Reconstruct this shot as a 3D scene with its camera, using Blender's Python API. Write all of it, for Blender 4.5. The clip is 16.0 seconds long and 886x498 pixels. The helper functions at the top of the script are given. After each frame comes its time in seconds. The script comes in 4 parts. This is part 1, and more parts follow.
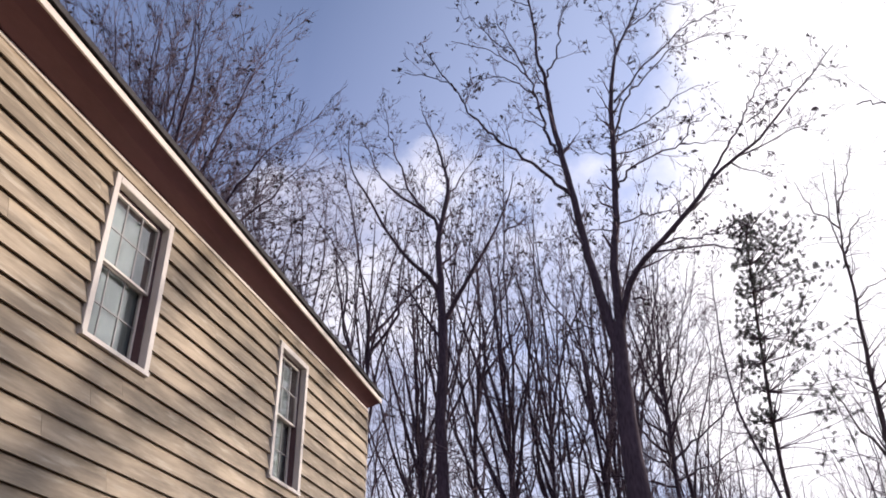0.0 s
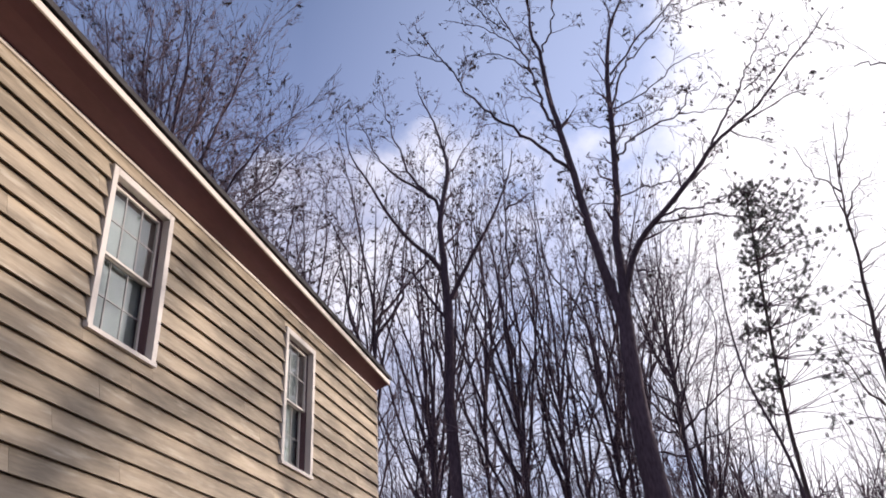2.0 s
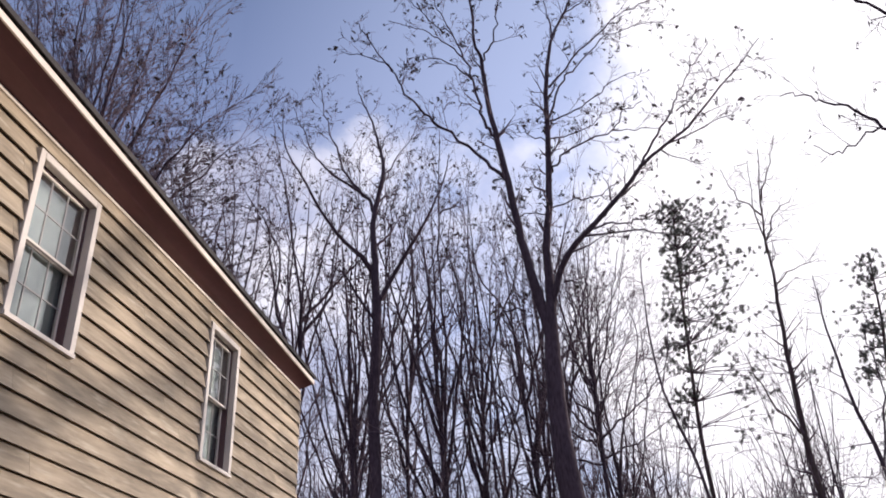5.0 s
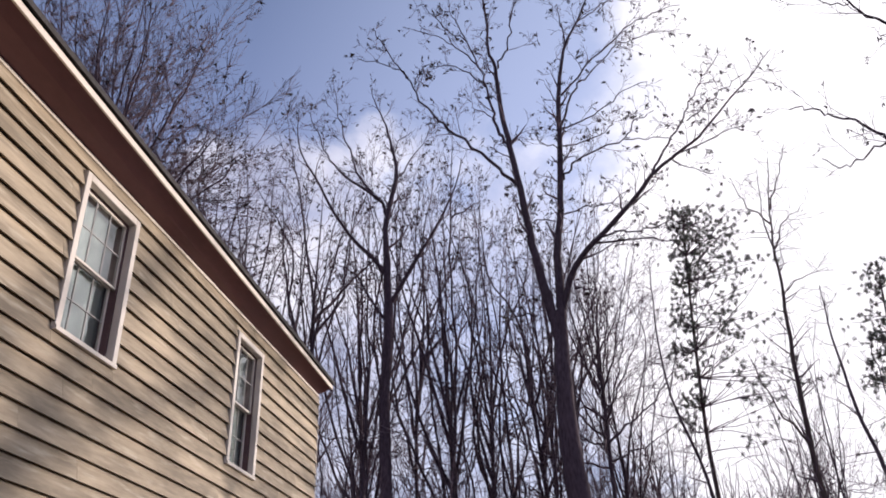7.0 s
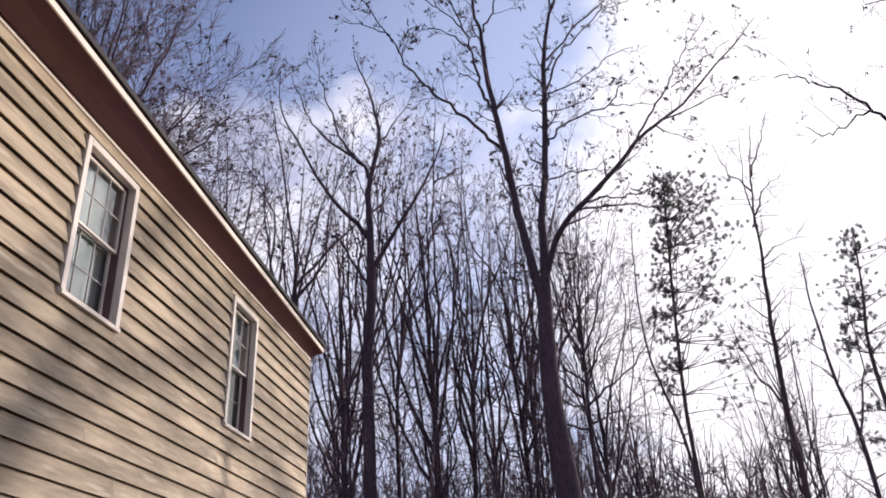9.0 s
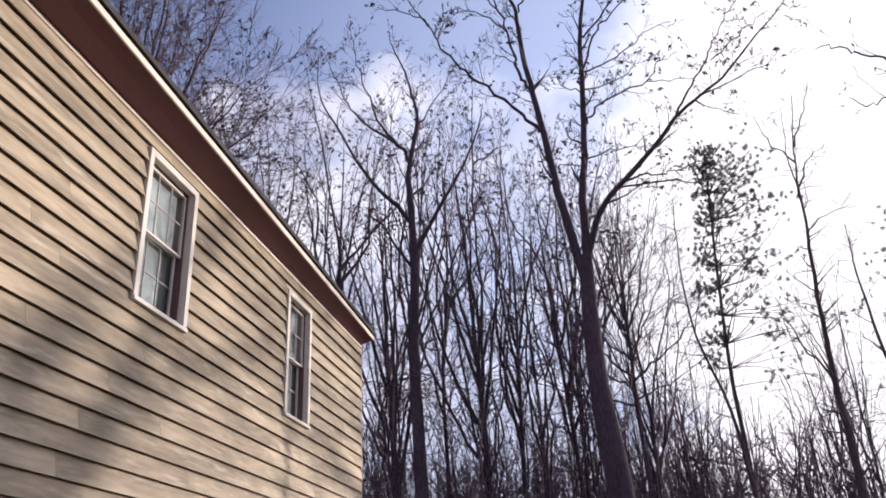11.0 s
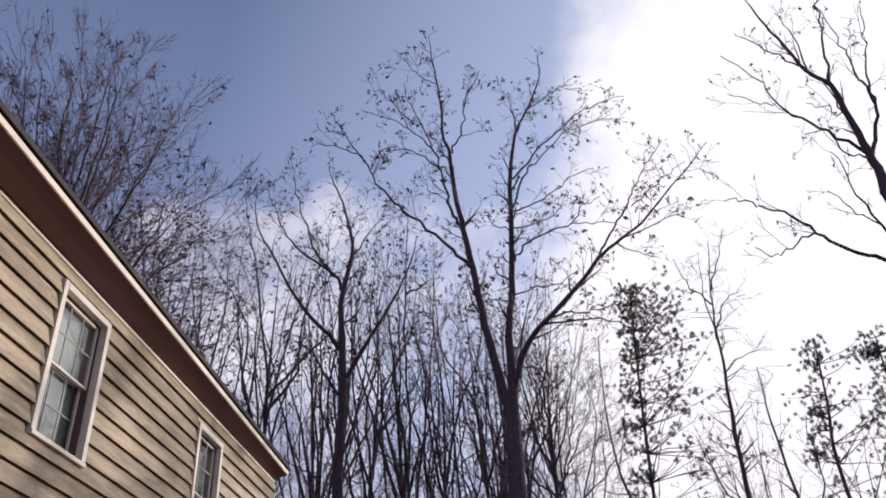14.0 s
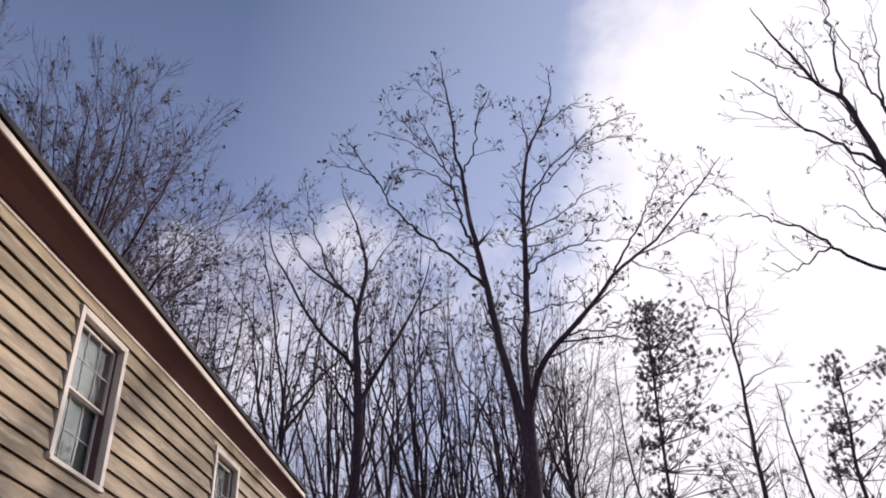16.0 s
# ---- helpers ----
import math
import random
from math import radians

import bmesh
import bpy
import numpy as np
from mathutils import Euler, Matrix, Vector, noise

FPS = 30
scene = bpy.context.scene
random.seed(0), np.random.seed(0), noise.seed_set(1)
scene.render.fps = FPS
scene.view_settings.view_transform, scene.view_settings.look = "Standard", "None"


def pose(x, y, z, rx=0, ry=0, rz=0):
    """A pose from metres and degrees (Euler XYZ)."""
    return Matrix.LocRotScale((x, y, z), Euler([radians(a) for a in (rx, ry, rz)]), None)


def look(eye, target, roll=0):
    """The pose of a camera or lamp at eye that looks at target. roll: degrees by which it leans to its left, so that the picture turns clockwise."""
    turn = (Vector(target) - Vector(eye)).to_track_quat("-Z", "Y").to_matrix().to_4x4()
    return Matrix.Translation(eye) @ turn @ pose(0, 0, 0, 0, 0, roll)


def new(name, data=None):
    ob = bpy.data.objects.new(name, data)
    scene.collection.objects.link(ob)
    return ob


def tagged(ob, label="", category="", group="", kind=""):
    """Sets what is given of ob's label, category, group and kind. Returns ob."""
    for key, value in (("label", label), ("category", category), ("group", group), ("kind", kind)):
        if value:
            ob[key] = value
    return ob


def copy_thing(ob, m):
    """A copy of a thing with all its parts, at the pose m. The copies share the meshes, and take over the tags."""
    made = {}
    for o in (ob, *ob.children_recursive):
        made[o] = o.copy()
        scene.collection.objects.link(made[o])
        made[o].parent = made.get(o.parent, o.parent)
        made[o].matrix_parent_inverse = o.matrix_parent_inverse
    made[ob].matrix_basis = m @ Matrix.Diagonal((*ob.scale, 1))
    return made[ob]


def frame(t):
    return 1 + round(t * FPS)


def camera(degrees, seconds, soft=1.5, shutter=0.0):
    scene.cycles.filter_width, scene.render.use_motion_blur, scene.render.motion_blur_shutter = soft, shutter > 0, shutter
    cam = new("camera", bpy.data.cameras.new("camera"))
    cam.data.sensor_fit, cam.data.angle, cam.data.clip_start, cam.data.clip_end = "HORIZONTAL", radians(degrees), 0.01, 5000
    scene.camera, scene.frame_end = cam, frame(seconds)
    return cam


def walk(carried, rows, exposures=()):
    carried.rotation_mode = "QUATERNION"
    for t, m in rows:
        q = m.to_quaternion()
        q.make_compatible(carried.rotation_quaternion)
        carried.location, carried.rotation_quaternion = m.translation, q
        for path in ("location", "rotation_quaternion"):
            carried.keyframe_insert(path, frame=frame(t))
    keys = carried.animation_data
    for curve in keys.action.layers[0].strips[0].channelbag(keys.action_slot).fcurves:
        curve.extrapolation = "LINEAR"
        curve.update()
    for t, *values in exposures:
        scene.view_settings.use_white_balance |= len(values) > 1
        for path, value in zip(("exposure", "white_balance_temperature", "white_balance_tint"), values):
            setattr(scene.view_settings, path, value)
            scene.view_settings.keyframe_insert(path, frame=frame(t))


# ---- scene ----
cam = camera(57.0, 16.0, soft=1.8)
PATH = [
    (0, (0.768, -1.36, 1.744), (0.366, 0.31, 2.769), -1.0),
    (0.5, (0.763, -1.335, 1.749), (0.327, 0.344, 2.745), -1.5),
    (1, (0.768, -1.313, 1.728), (0.352, 0.385, 2.7), -2.5),
    (1.5, (0.762, -1.332, 1.721), (0.358, 0.359, 2.711), -2.4),
    (2, (0.773, -1.343, 1.73), (0.358, 0.347, 2.715), -3.3),
    (2.5, (0.778, -1.364, 1.742), (0.367, 0.312, 2.753), -3.0),
    (3, (0.766, -1.337, 1.745), (0.379, 0.334, 2.772), -2.6),
    (3.5, (0.768, -1.349, 1.746), (0.393, 0.34, 2.749), -3.3),
    (4, (0.766, -1.342, 1.737), (0.333, 0.329, 2.747), -3.7),
    (4.5, (0.773, -1.352, 1.742), (0.479, 0.351, 2.749), -3.9),
    (4.7, (0.776, -1.361, 1.741), (0.513, 0.362, 2.721), -3.3),
    (6.8, (0.764, -1.832, 1.718), (0.535, -0.111, 2.71), -2.3),
    (7, (0.746, -1.838, 1.72), (0.473, -0.114, 2.697), -1.9),
    (7.5, (0.671, -1.858, 1.722), (0.411, -0.127, 2.689), -1.7),
    (8, (0.613, -1.913, 1.709), (0.315, -0.185, 2.671), -1.9),
    (8.5, (0.551, -1.943, 1.708), (0.273, -0.185, 2.619), -1.9),
    (8.7, (0.552, -1.939, 1.702), (0.325, -0.169, 2.605), -2.4),
    (10.8, (0.575, -2.221, 1.727), (0.281, -0.447, 2.602), -2.5),
    (11, (0.549, -2.275, 1.733), (0.219, -0.495, 2.583), -2.8),
    (11.5, (0.614, -2.357, 1.733), (0.296, -0.574, 2.582), -3.9),
    (12, (0.75, -2.428, 1.719), (0.489, -0.638, 2.571), -2.1),
    (12.5, (0.794, -2.418, 1.717), (0.644, -0.644, 2.628), -3.7),
    (13, (0.825, -2.451, 1.721), (0.675, -0.706, 2.687), -4.6),
    (13.5, (0.875, -2.515, 1.7), (0.752, -0.866, 2.826), -5.0),
    (14, (0.865, -2.539, 1.7), (0.719, -0.883, 2.813), -3.6),
    (14.5, (0.853, -2.552, 1.7), (0.743, -0.891, 2.81), -4.1),
    (15, (0.856, -2.568, 1.708), (0.728, -0.912, 2.822), -3.3),
    (15.5, (0.848, -2.552, 1.702), (0.684, -0.92, 2.846), -3.4),
    (16, (0.857, -2.547, 1.711), (0.684, -0.922, 2.864), -3.8),
]
EXPOSURES = [(t, stops, 6400, 16.0) for t, stops in ((0, 0.48), (4.5, 0.44), (7, 0.36), (8.5, 0.42), (10.8, 0.53), (12.3, 0.50), (13.4, 0.19), (16, 0.12))]
walk(cam, [(t, look(eye, target, roll)) for t, eye, target, roll in PATH], EXPOSURES)

# ---- light ----
SUN_AZ, SUN_EL = radians(46.0), radians(9.0)      # to the right of +y, above the horizon
SUN_DIR = Vector((math.sin(SUN_AZ) * math.cos(SUN_EL), math.cos(SUN_AZ) * math.cos(SUN_EL), math.sin(SUN_EL)))

world = bpy.data.worlds.new("sky")
scene.world = world
world.use_nodes = True
wn, wl = world.node_tree.nodes, world.node_tree.links
wn.clear()


def wnode(kind, **values):
    n = wn.new(kind)
    for key, value in values.items():
        n.inputs[int(key[1:])].default_value = value
    return n


def wmath(op, a, b=None, c=-0.45, clamp=False):
    n = wn.new("ShaderNodeMath")
    n.operation, n.use_clamp = op, clamp
    for i, v in enumerate((a, b, c if op == "MULTIPLY_ADD" else None)):
        if v is None:
            continue
        if isinstance(v, (int, float)):
            n.inputs[i].default_value = v
        else:
            wl.new(v, n.inputs[i])
    return n.outputs[0]


def wmix(factor, a, b):
    n = wn.new("ShaderNodeMix")
    n.data_type = "RGBA"
    for i, v in ((0, factor), (6, a), (7, b)):
        if isinstance(v, (int, float, tuple)):
            n.inputs[i].default_value = v
        else:
            wl.new(v, n.inputs[i])
    return n.outputs[2]


sky = wn.new("ShaderNodeTexSky")
sky.sky_type, sky.sun_disc = "NISHITA", False
sky.sun_elevation, sky.sun_rotation = SUN_EL, SUN_AZ
sky.altitude, sky.air_density, sky.dust_density, sky.ozone_density = 100, 1.0, 0.6, 3.0
coord = wn.new("ShaderNodeTexCoord")
dot = wn.new("ShaderNodeVectorMath")
dot.operation = "DOT_PRODUCT"
wl.new(coord.outputs["Generated"], dot.inputs[0])
dot.inputs[1].default_value = (0.695, 0.671, 0.259)      # the brightest part of the cloud, just above the sun
split = wn.new("ShaderNodeSeparateXYZ")
wl.new(coord.outputs["Generated"], split.inputs[0])
height = wmath("ADD", wmath("MAXIMUM", split.outputs[2], 0.0), 0.55)
flat = wn.new("ShaderNodeCombineXYZ")
wl.new(wmath("DIVIDE", split.outputs[0], height), flat.inputs[0])
wl.new(wmath("DIVIDE", split.outputs[1], height), flat.inputs[1])
flat.inputs[2].default_value = 3.7
puffs = wnode("ShaderNodeTexNoise", i2=3.8, i3=7.0, i4=0.58)
wl.new(flat.outputs[0], puffs.inputs[0])
# broken cloud, thicker towards the horizon
low = wn.new("ShaderNodeMapRange")
low.inputs[1].default_value, low.inputs[2].default_value = 0.69, 0.50
low.inputs[3].default_value, low.inputs[4].default_value = -0.42, 0.21
wl.new(split.outputs[2], low.inputs[0])
cover = wmath("ADD", wmath("MULTIPLY_ADD", puffs.outputs[0], 1.9), low.outputs[0])
cloud = wn.new("ShaderNodeMapRange")
cloud.inputs[1].default_value, cloud.inputs[2].default_value = 0.40, 0.68
cloud.interpolation_type = "SMOOTHSTEP"
wl.new(cover, cloud.inputs[0])
# thin haze that the sun lights up around itself
haze = wn.new("ShaderNodeMapRange")
haze.inputs[1].default_value, haze.inputs[2].default_value = 0.705, 0.79
haze.interpolation_type = "SMOOTHSTEP"
wobble = wmath("ADD", dot.outputs["Value"], wmath("MULTIPLY", wmath("SUBTRACT", puffs.outputs[0], 0.5), 0.24))
wl.new(wobble, haze.inputs[0])
gain = wn.new("ShaderNodeVectorMath")
gain.operation = "MULTIPLY"
wl.new(sky.outputs[0], gain.inputs[0])
gain.inputs[1].default_value = (0.250, 0.188, 0.171)
# thin veil that pales the lower sky
veil = wn.new("ShaderNodeMapRange")
veil.inputs[1].default_value, veil.inputs[2].default_value, veil.inputs[4].default_value = 0.88, 0.50, 0.34
wl.new(split.outputs[2], veil.inputs[0])
veiled = wmix(veil.outputs[0], gain.outputs[0], (0.40, 0.44, 0.72, 1.0))
# puffs: bright tops, grey-lilac bases
billow = wnode("ShaderNodeTexNoise", i2=6.5, i3=5.0, i4=0.6)
wl.new(flat.outputs[0], billow.inputs[0])
tops = wn.new("ShaderNodeMapRange")
tops.inputs[1].default_value, tops.inputs[2].default_value = 0.42, 0.66
wl.new(billow.outputs[0], tops.inputs[0])
puff = wmix(tops.outputs[0], (0.40, 0.42, 0.54, 1.0), (0.86, 0.84, 0.87, 1.0))
deep = wn.new("ShaderNodeMapRange")
deep.inputs[1].default_value, deep.inputs[2].default_value, deep.inputs[4].default_value = 0.46, 0.18, 0.6
wl.new(split.outputs[2], deep.inputs[0])
bank = wmix(deep.outputs[0], puff, (0.33, 0.36, 0.47, 1.0))      # greyer bank of cloud low down
cloudy = wmix(wmath("MULTIPLY", cloud.outputs[0], 0.88), veiled, bank)
halo = wn.new("ShaderNodeMapRange")
halo.inputs[1].default_value, halo.inputs[2].default_value, halo.inputs[4].default_value = 0.40, 0.74, 0.46
wl.new(dot.outputs["Value"], halo.inputs[0])
glow = wmix(halo.outputs[0], cloudy, (0.60, 0.68, 0.90, 1.0))
hazy = wmix(haze.outputs[0], glow, (0.96, 0.945, 0.965, 1.0))
back = wn.new("ShaderNodeBackground")
wl.new(hazy, back.inputs[0])
back.inputs[1].default_value = 1.0
wout = wn.new("ShaderNodeOutputWorld")
wl.new(back.outputs[0], wout.inputs[0])

sun = new("sun", bpy.data.lights.new("sun", "SUN"))
sun.data.energy, sun.data.angle, sun.data.color = 3.6, radians(0.7), (1.0, 0.90, 0.78)
sun.matrix_world = look(SUN_DIR * 200, (0, 0, 0))


# ---- materials ----
def material(name, colour, rough=0.7, vary=0.25, scale=6.0, stretch=(1, 1, 1), bump=0.2, bump_scale=40.0, spec=0.4, fine=0.35, per_object=0.0, flecks=None):
    """A surface with stains at one scale and grain at another."""
    m = bpy.data.materials.new(name)
    m.use_nodes = True
    nt = m.node_tree
    bsdf = nt.nodes["Principled BSDF"]
    tc = nt.nodes.new("ShaderNodeTexCoord")
    mp = nt.nodes.new("ShaderNodeMapping")
    mp.inputs["Scale"].default_value = stretch
    nt.links.new(tc.outputs["Object"], mp.inputs[0])
    big = nt.nodes.new("ShaderNodeTexNoise")
    big.inputs["Scale"].default_value, big.inputs["Detail"].default_value = scale, 5
    small = nt.nodes.new("ShaderNodeTexNoise")
    small.inputs["Scale"].default_value, small.inputs["Detail"].default_value = bump_scale, 6
    vec = mp.outputs[0]
    if per_object:
        info = nt.nodes.new("ShaderNodeObjectInfo")
        shift = nt.nodes.new("ShaderNodeVectorMath")
        shift.operation = "SCALE"
        shift.inputs[0].default_value = (37, 91, 53)
        nt.links.new(info.outputs["Random"], shift.inputs["Scale"])
        add = nt.nodes.new("ShaderNodeVectorMath")
        nt.links.new(vec, add.inputs[0])
        nt.links.new(shift.outputs[0], add.inputs[1])
        vec = add.outputs[0]
    nt.links.new(vec, big.inputs[0])
    nt.links.new(vec, small.inputs[0])
    mixes = nt.nodes.new("ShaderNodeMix")
    mixes.data_type = "FLOAT"
    mixes.inputs[0].default_value = fine
    nt.links.new(big.outputs[0], mixes.inputs[2])
    nt.links.new(small.outputs[0], mixes.inputs[3])
    tone = mixes.outputs[0]
    if per_object:
        extra = nt.nodes.new("ShaderNodeMath")
        extra.operation = "MULTIPLY_ADD"
        nt.links.new(info.outputs["Random"], extra.inputs[0])
        extra.inputs[1].default_value = per_object
        nt.links.new(tone, extra.inputs[2])
        tone = extra.outputs[0]
    ramp = nt.nodes.new("ShaderNodeValToRGB")
    c = Vector(colour)
    ramp.color_ramp.elements[0].position, ramp.color_ramp.elements[1].position = (0.3, 0.7) if not per_object else (0.40, 0.60 + per_object)
    ramp.color_ramp.elements[0].color = (*(c * (1 - vary)), 1)
    ramp.color_ramp.elements[1].color = (*(c * (1 + vary)), 1)
    nt.links.new(tone, ramp.inputs[0])
    paint = ramp.outputs[0]
    if flecks:
        spots = nt.nodes.new("ShaderNodeTexNoise")
        spots.inputs["Scale"].default_value, spots.inputs["Detail"].default_value = 5.0, 4
        nt.links.new(vec, spots.inputs[0])
        pick = nt.nodes.new("ShaderNodeMapRange")
        pick.inputs[1].default_value, pick.inputs[2].default_value, pick.inputs[4].default_value = 0.56, 0.72, 0.62
        nt.links.new(spots.outputs[0], pick.inputs[0])
        lay = nt.nodes.new("ShaderNodeMix")
        lay.data_type = "RGBA"
        nt.links.new(pick.outputs[0], lay.inputs[0])
        nt.links.new(paint, lay.inputs[6])
        lay.inputs[7].default_value = (*flecks, 1)
        paint = lay.outputs[2]
    nt.links.new(paint, bsdf.inputs["Base Color"])
    bsdf.inputs["Roughness"].default_value = rough
    bsdf.inputs["Specular IOR Level"].default_value = spec
    if bump:
        b = nt.nodes.new("ShaderNodeBump")
        b.inputs["Strength"].default_value, b.inputs["Distance"].default_value = bump, 0.01
        nt.links.new(small.outputs[0], b.inputs["Height"])
        nt.links.new(b.outputs[0], bsdf.inputs["Normal"])
    return m


M_SIDING = material("weathered_tan_siding", (0.362, 0.290, 0.207), 0.68, 0.36, 1.7, (1, 0.5, 3.6), 0.5, 8.0, 0.3, 0.35, 0.09, (0.56, 0.48, 0.37))
M_WALL = material("wall_sheathing", (0.35, 0.28, 0.21), 0.8, 0.2, 2.0)
M_TRIM = material("cream_trim_paint", (0.66, 0.59, 0.52), 0.45, 0.10, 3.0, bump=0.08)
M_FASCIA = material("tan_fascia_paint", (0.72, 0.63, 0.55), 0.5, 0.12, 2.0, bump=0.1)
M_SOFFIT = material("brown_soffit_paint", (0.170, 0.072, 0.084), 0.6, 0.18, 1.2, (1, 0.4, 1), 0.15, 18.0)
M_SHINGLE = material("dark_asphalt_shingle", (0.055, 0.048, 0.048), 0.95, 0.4, 9.0, bump=0.6, bump_scale=120.0)
# the shade inside the window reveals is put into this dark brown
M_JAMB = material("brown_jamb_shade", (0.125, 0.070, 0.072), 0.5, 0.12, 4.0, bump=0.08)
M_BLIND = material("grey_window_blind", (0.125, 0.145, 0.143), 0.8, 0.14, 3.0, bump=0.05)
M_MUNTIN = material("pale_grille_bar", (0.31, 0.29, 0.28), 0.5, 0.1, 4.0, bump=0)
M_BARK = material("grey_brown_bark", (0.072, 0.050, 0.064), 0.95, 0.45, 2.5, (1, 1, 0.25), 0.9, 22.0, 0.2, 0.6)
M_TWIG = material("dark_twig_bark", (0.120, 0.082, 0.102), 0.95, 0.35, 1.5, bump=0)
M_PINEBARK = material("reddish_pine_bark", (0.085, 0.060, 0.058), 0.95, 0.4, 3.0, (1, 1, 0.3), 0.8, 20.0, 0.2, 0.6)
M_LEAF = material("dry_brown_leaf", (0.050, 0.036, 0.034), 0.9, 0.4, 2.0, bump=0)
M_NEEDLE = material("pine_needles", (0.15, 0.15, 0.13), 0.8, 0.35, 1.0, bump=0)
M_GROUND = material("leaf_litter", (0.075, 0.055, 0.040), 0.95, 0.45, 0.8, bump=0.9, bump_scale=9.0)
M_ROOM = material("dim_room_paint", (0.30, 0.29, 0.28), 0.9, 0.1, 1.0, bump=0)

M_GLASS = bpy.data.materials.new("window_glass")
M_GLASS.use_nodes = True
g = M_GLASS.node_tree.nodes["Principled BSDF"]
g.inputs["Base Color"].default_value = (0.90, 0.95, 0.95, 1)
g.inputs["Roughness"].default_value = 0.015
g.inputs["Transmission Weight"].default_value = 1.0
g.inputs["IOR"].default_value = 1.52


# ---- building helpers ----
def part(name, bm, mat, parent=None, label="", smooth=False):
    me = bpy.data.meshes.new(name)
    bm.to_mesh(me)
    bm.free()
    me.materials.append(mat)
    if smooth:
        for p in me.polygons:
            p.use_smooth = True
    ob = new(name, me)
    ob.parent = parent
    if label:
        tagged(ob, label)
    return ob


def box(bm, x0, x1, y0, y1, z0, z1, bevel=0.0):
    vs = [bm.verts.new((x, y, z)) for x in (x0, x1) for y in (y0, y1) for z in (z0, z1)]
    fs = [bm.faces.new([vs[i] for i in q]) for q in ((0, 1, 3, 2), (4, 6, 7, 5), (0, 4, 5, 1), (2, 3, 7, 6), (0, 2, 6, 4), (1, 5, 7, 3))]
    if bevel:
        es = list({e for f in fs for e in f.edges})
        bmesh.ops.bevel(bm, geom=es, offset=bevel, segments=1, affect="EDGES")


def box_part(name, mat, parent, x0, x1, y0, y1, z0, z1, bevel=0.0, label=""):
    bm = bmesh.new()
    box(bm, x0, x1, y0, y1, z0, z1, bevel)
    return part(name, bm, mat, parent, label)


def prism(bm, section, y0, y1):
    """A closed section of (x, z) drawn out along y."""
    a = [bm.verts.new((x, y0, z)) for x, z in section]
    b = [bm.verts.new((x, y1, z)) for x, z in section]
    n = len(section)
    bm.faces.new(a)
    bm.faces.new(b[::-1])
    for i in range(n):
        j = (i + 1) % n
        bm.faces.new((a[j], a[i], b[i], b[j]))


# ---- ground ----
bm = bmesh.new()
N = 60
span = [math.copysign(abs(i / N) ** 2.6 * 2500, i) for i in range(-N, N + 1)]
gv = [[bm.verts.new((x, y, (noise.noise((x * 0.07, y * 0.07, 0)) * 0.25 - 0.05) * min(1, max(0, math.hypot(x + 5, y - 2) - 12) / 10))) for y in span] for x in span]
for i in range(2 * N):
    for j in range(2 * N):
        bm.faces.new((gv[i][j], gv[i + 1][j], gv[i + 1][j + 1], gv[i][j + 1]))
ground = tagged(part("ground", bm, M_GROUND, smooth=True), "brown leaf-littered woodland ground around the house", "ground", kind="structure")

# ---- house ----
WX = -3.02                      # sheathing face of the long wall
YA, YB = -7.0, 9.43             # its two ends
XB = -11.4                      # the wall on the far side
TOP = 5.835                     # soffit height at the wall
LIP = 5.90                      # soffit height at the fascia
PITCH = 0.1716                  # exposed height of a board
LINE = 4.303                    # one board's lower edge
WIN = [(3.140, 4.015, 4.235, 5.657), (6.357, 7.165, 4.046, 5.594)]

house = tagged(new("house"), "two-storey house with tan lap siding and brown eaves", "house")


def strips(y0, y1, z0, z1, holes):
    """Rectangles that cover a wall but for its openings."""
    out, y = [], y0
    for a, b, c, d in holes:
        out += [(y, a, z0, z1), (a, b, z0, c), (a, b, d, z1)]
        y = b
    return out + [(y, y1, z0, z1)]


INNER = [(a + 0.06, b - 0.06, c + 0.05, d - 0.06) for a, b, c, d in WIN]
sections = [box_part("wall", M_WALL, house, WX - 0.15, WX, a, b, c, d) for a, b, c, d in strips(YA, YB, 0.0, TOP, INNER)]
wall = sections[0]
RIDGE_X, SLOPE = (WX + XB) / 2, 0.62
bm = bmesh.new()
box(bm, XB, XB + 0.15, YA, YB, 0, TOP)
for y in (YA, YB - 0.15):
    vs = [(XB + 0.15, 0), (WX - 0.15, 0), (WX - 0.15, TOP), (RIDGE_X, TOP + SLOPE * (WX - RIDGE_X) - 0.1), (XB + 0.15, TOP)]
    prism(bm, vs, y, y + 0.15)
part("outer_wall", bm, M_SIDING, house)
box_part("floor", M_ROOM, house, XB + 0.15, WX - 0.15, YA + 0.15, YB - 0.15, 2.95, 3.15)

# roof: two slabs, eave boxes with soffit and fascia
EX = -2.69


def skew(ob):
    """The eave line is slightly out of true with the wall."""
    for v in ob.data.vertices:
        if v.co.x > WX + 0.1:
            v.co.x -= 0.0195 * (v.co.y - 5.0)


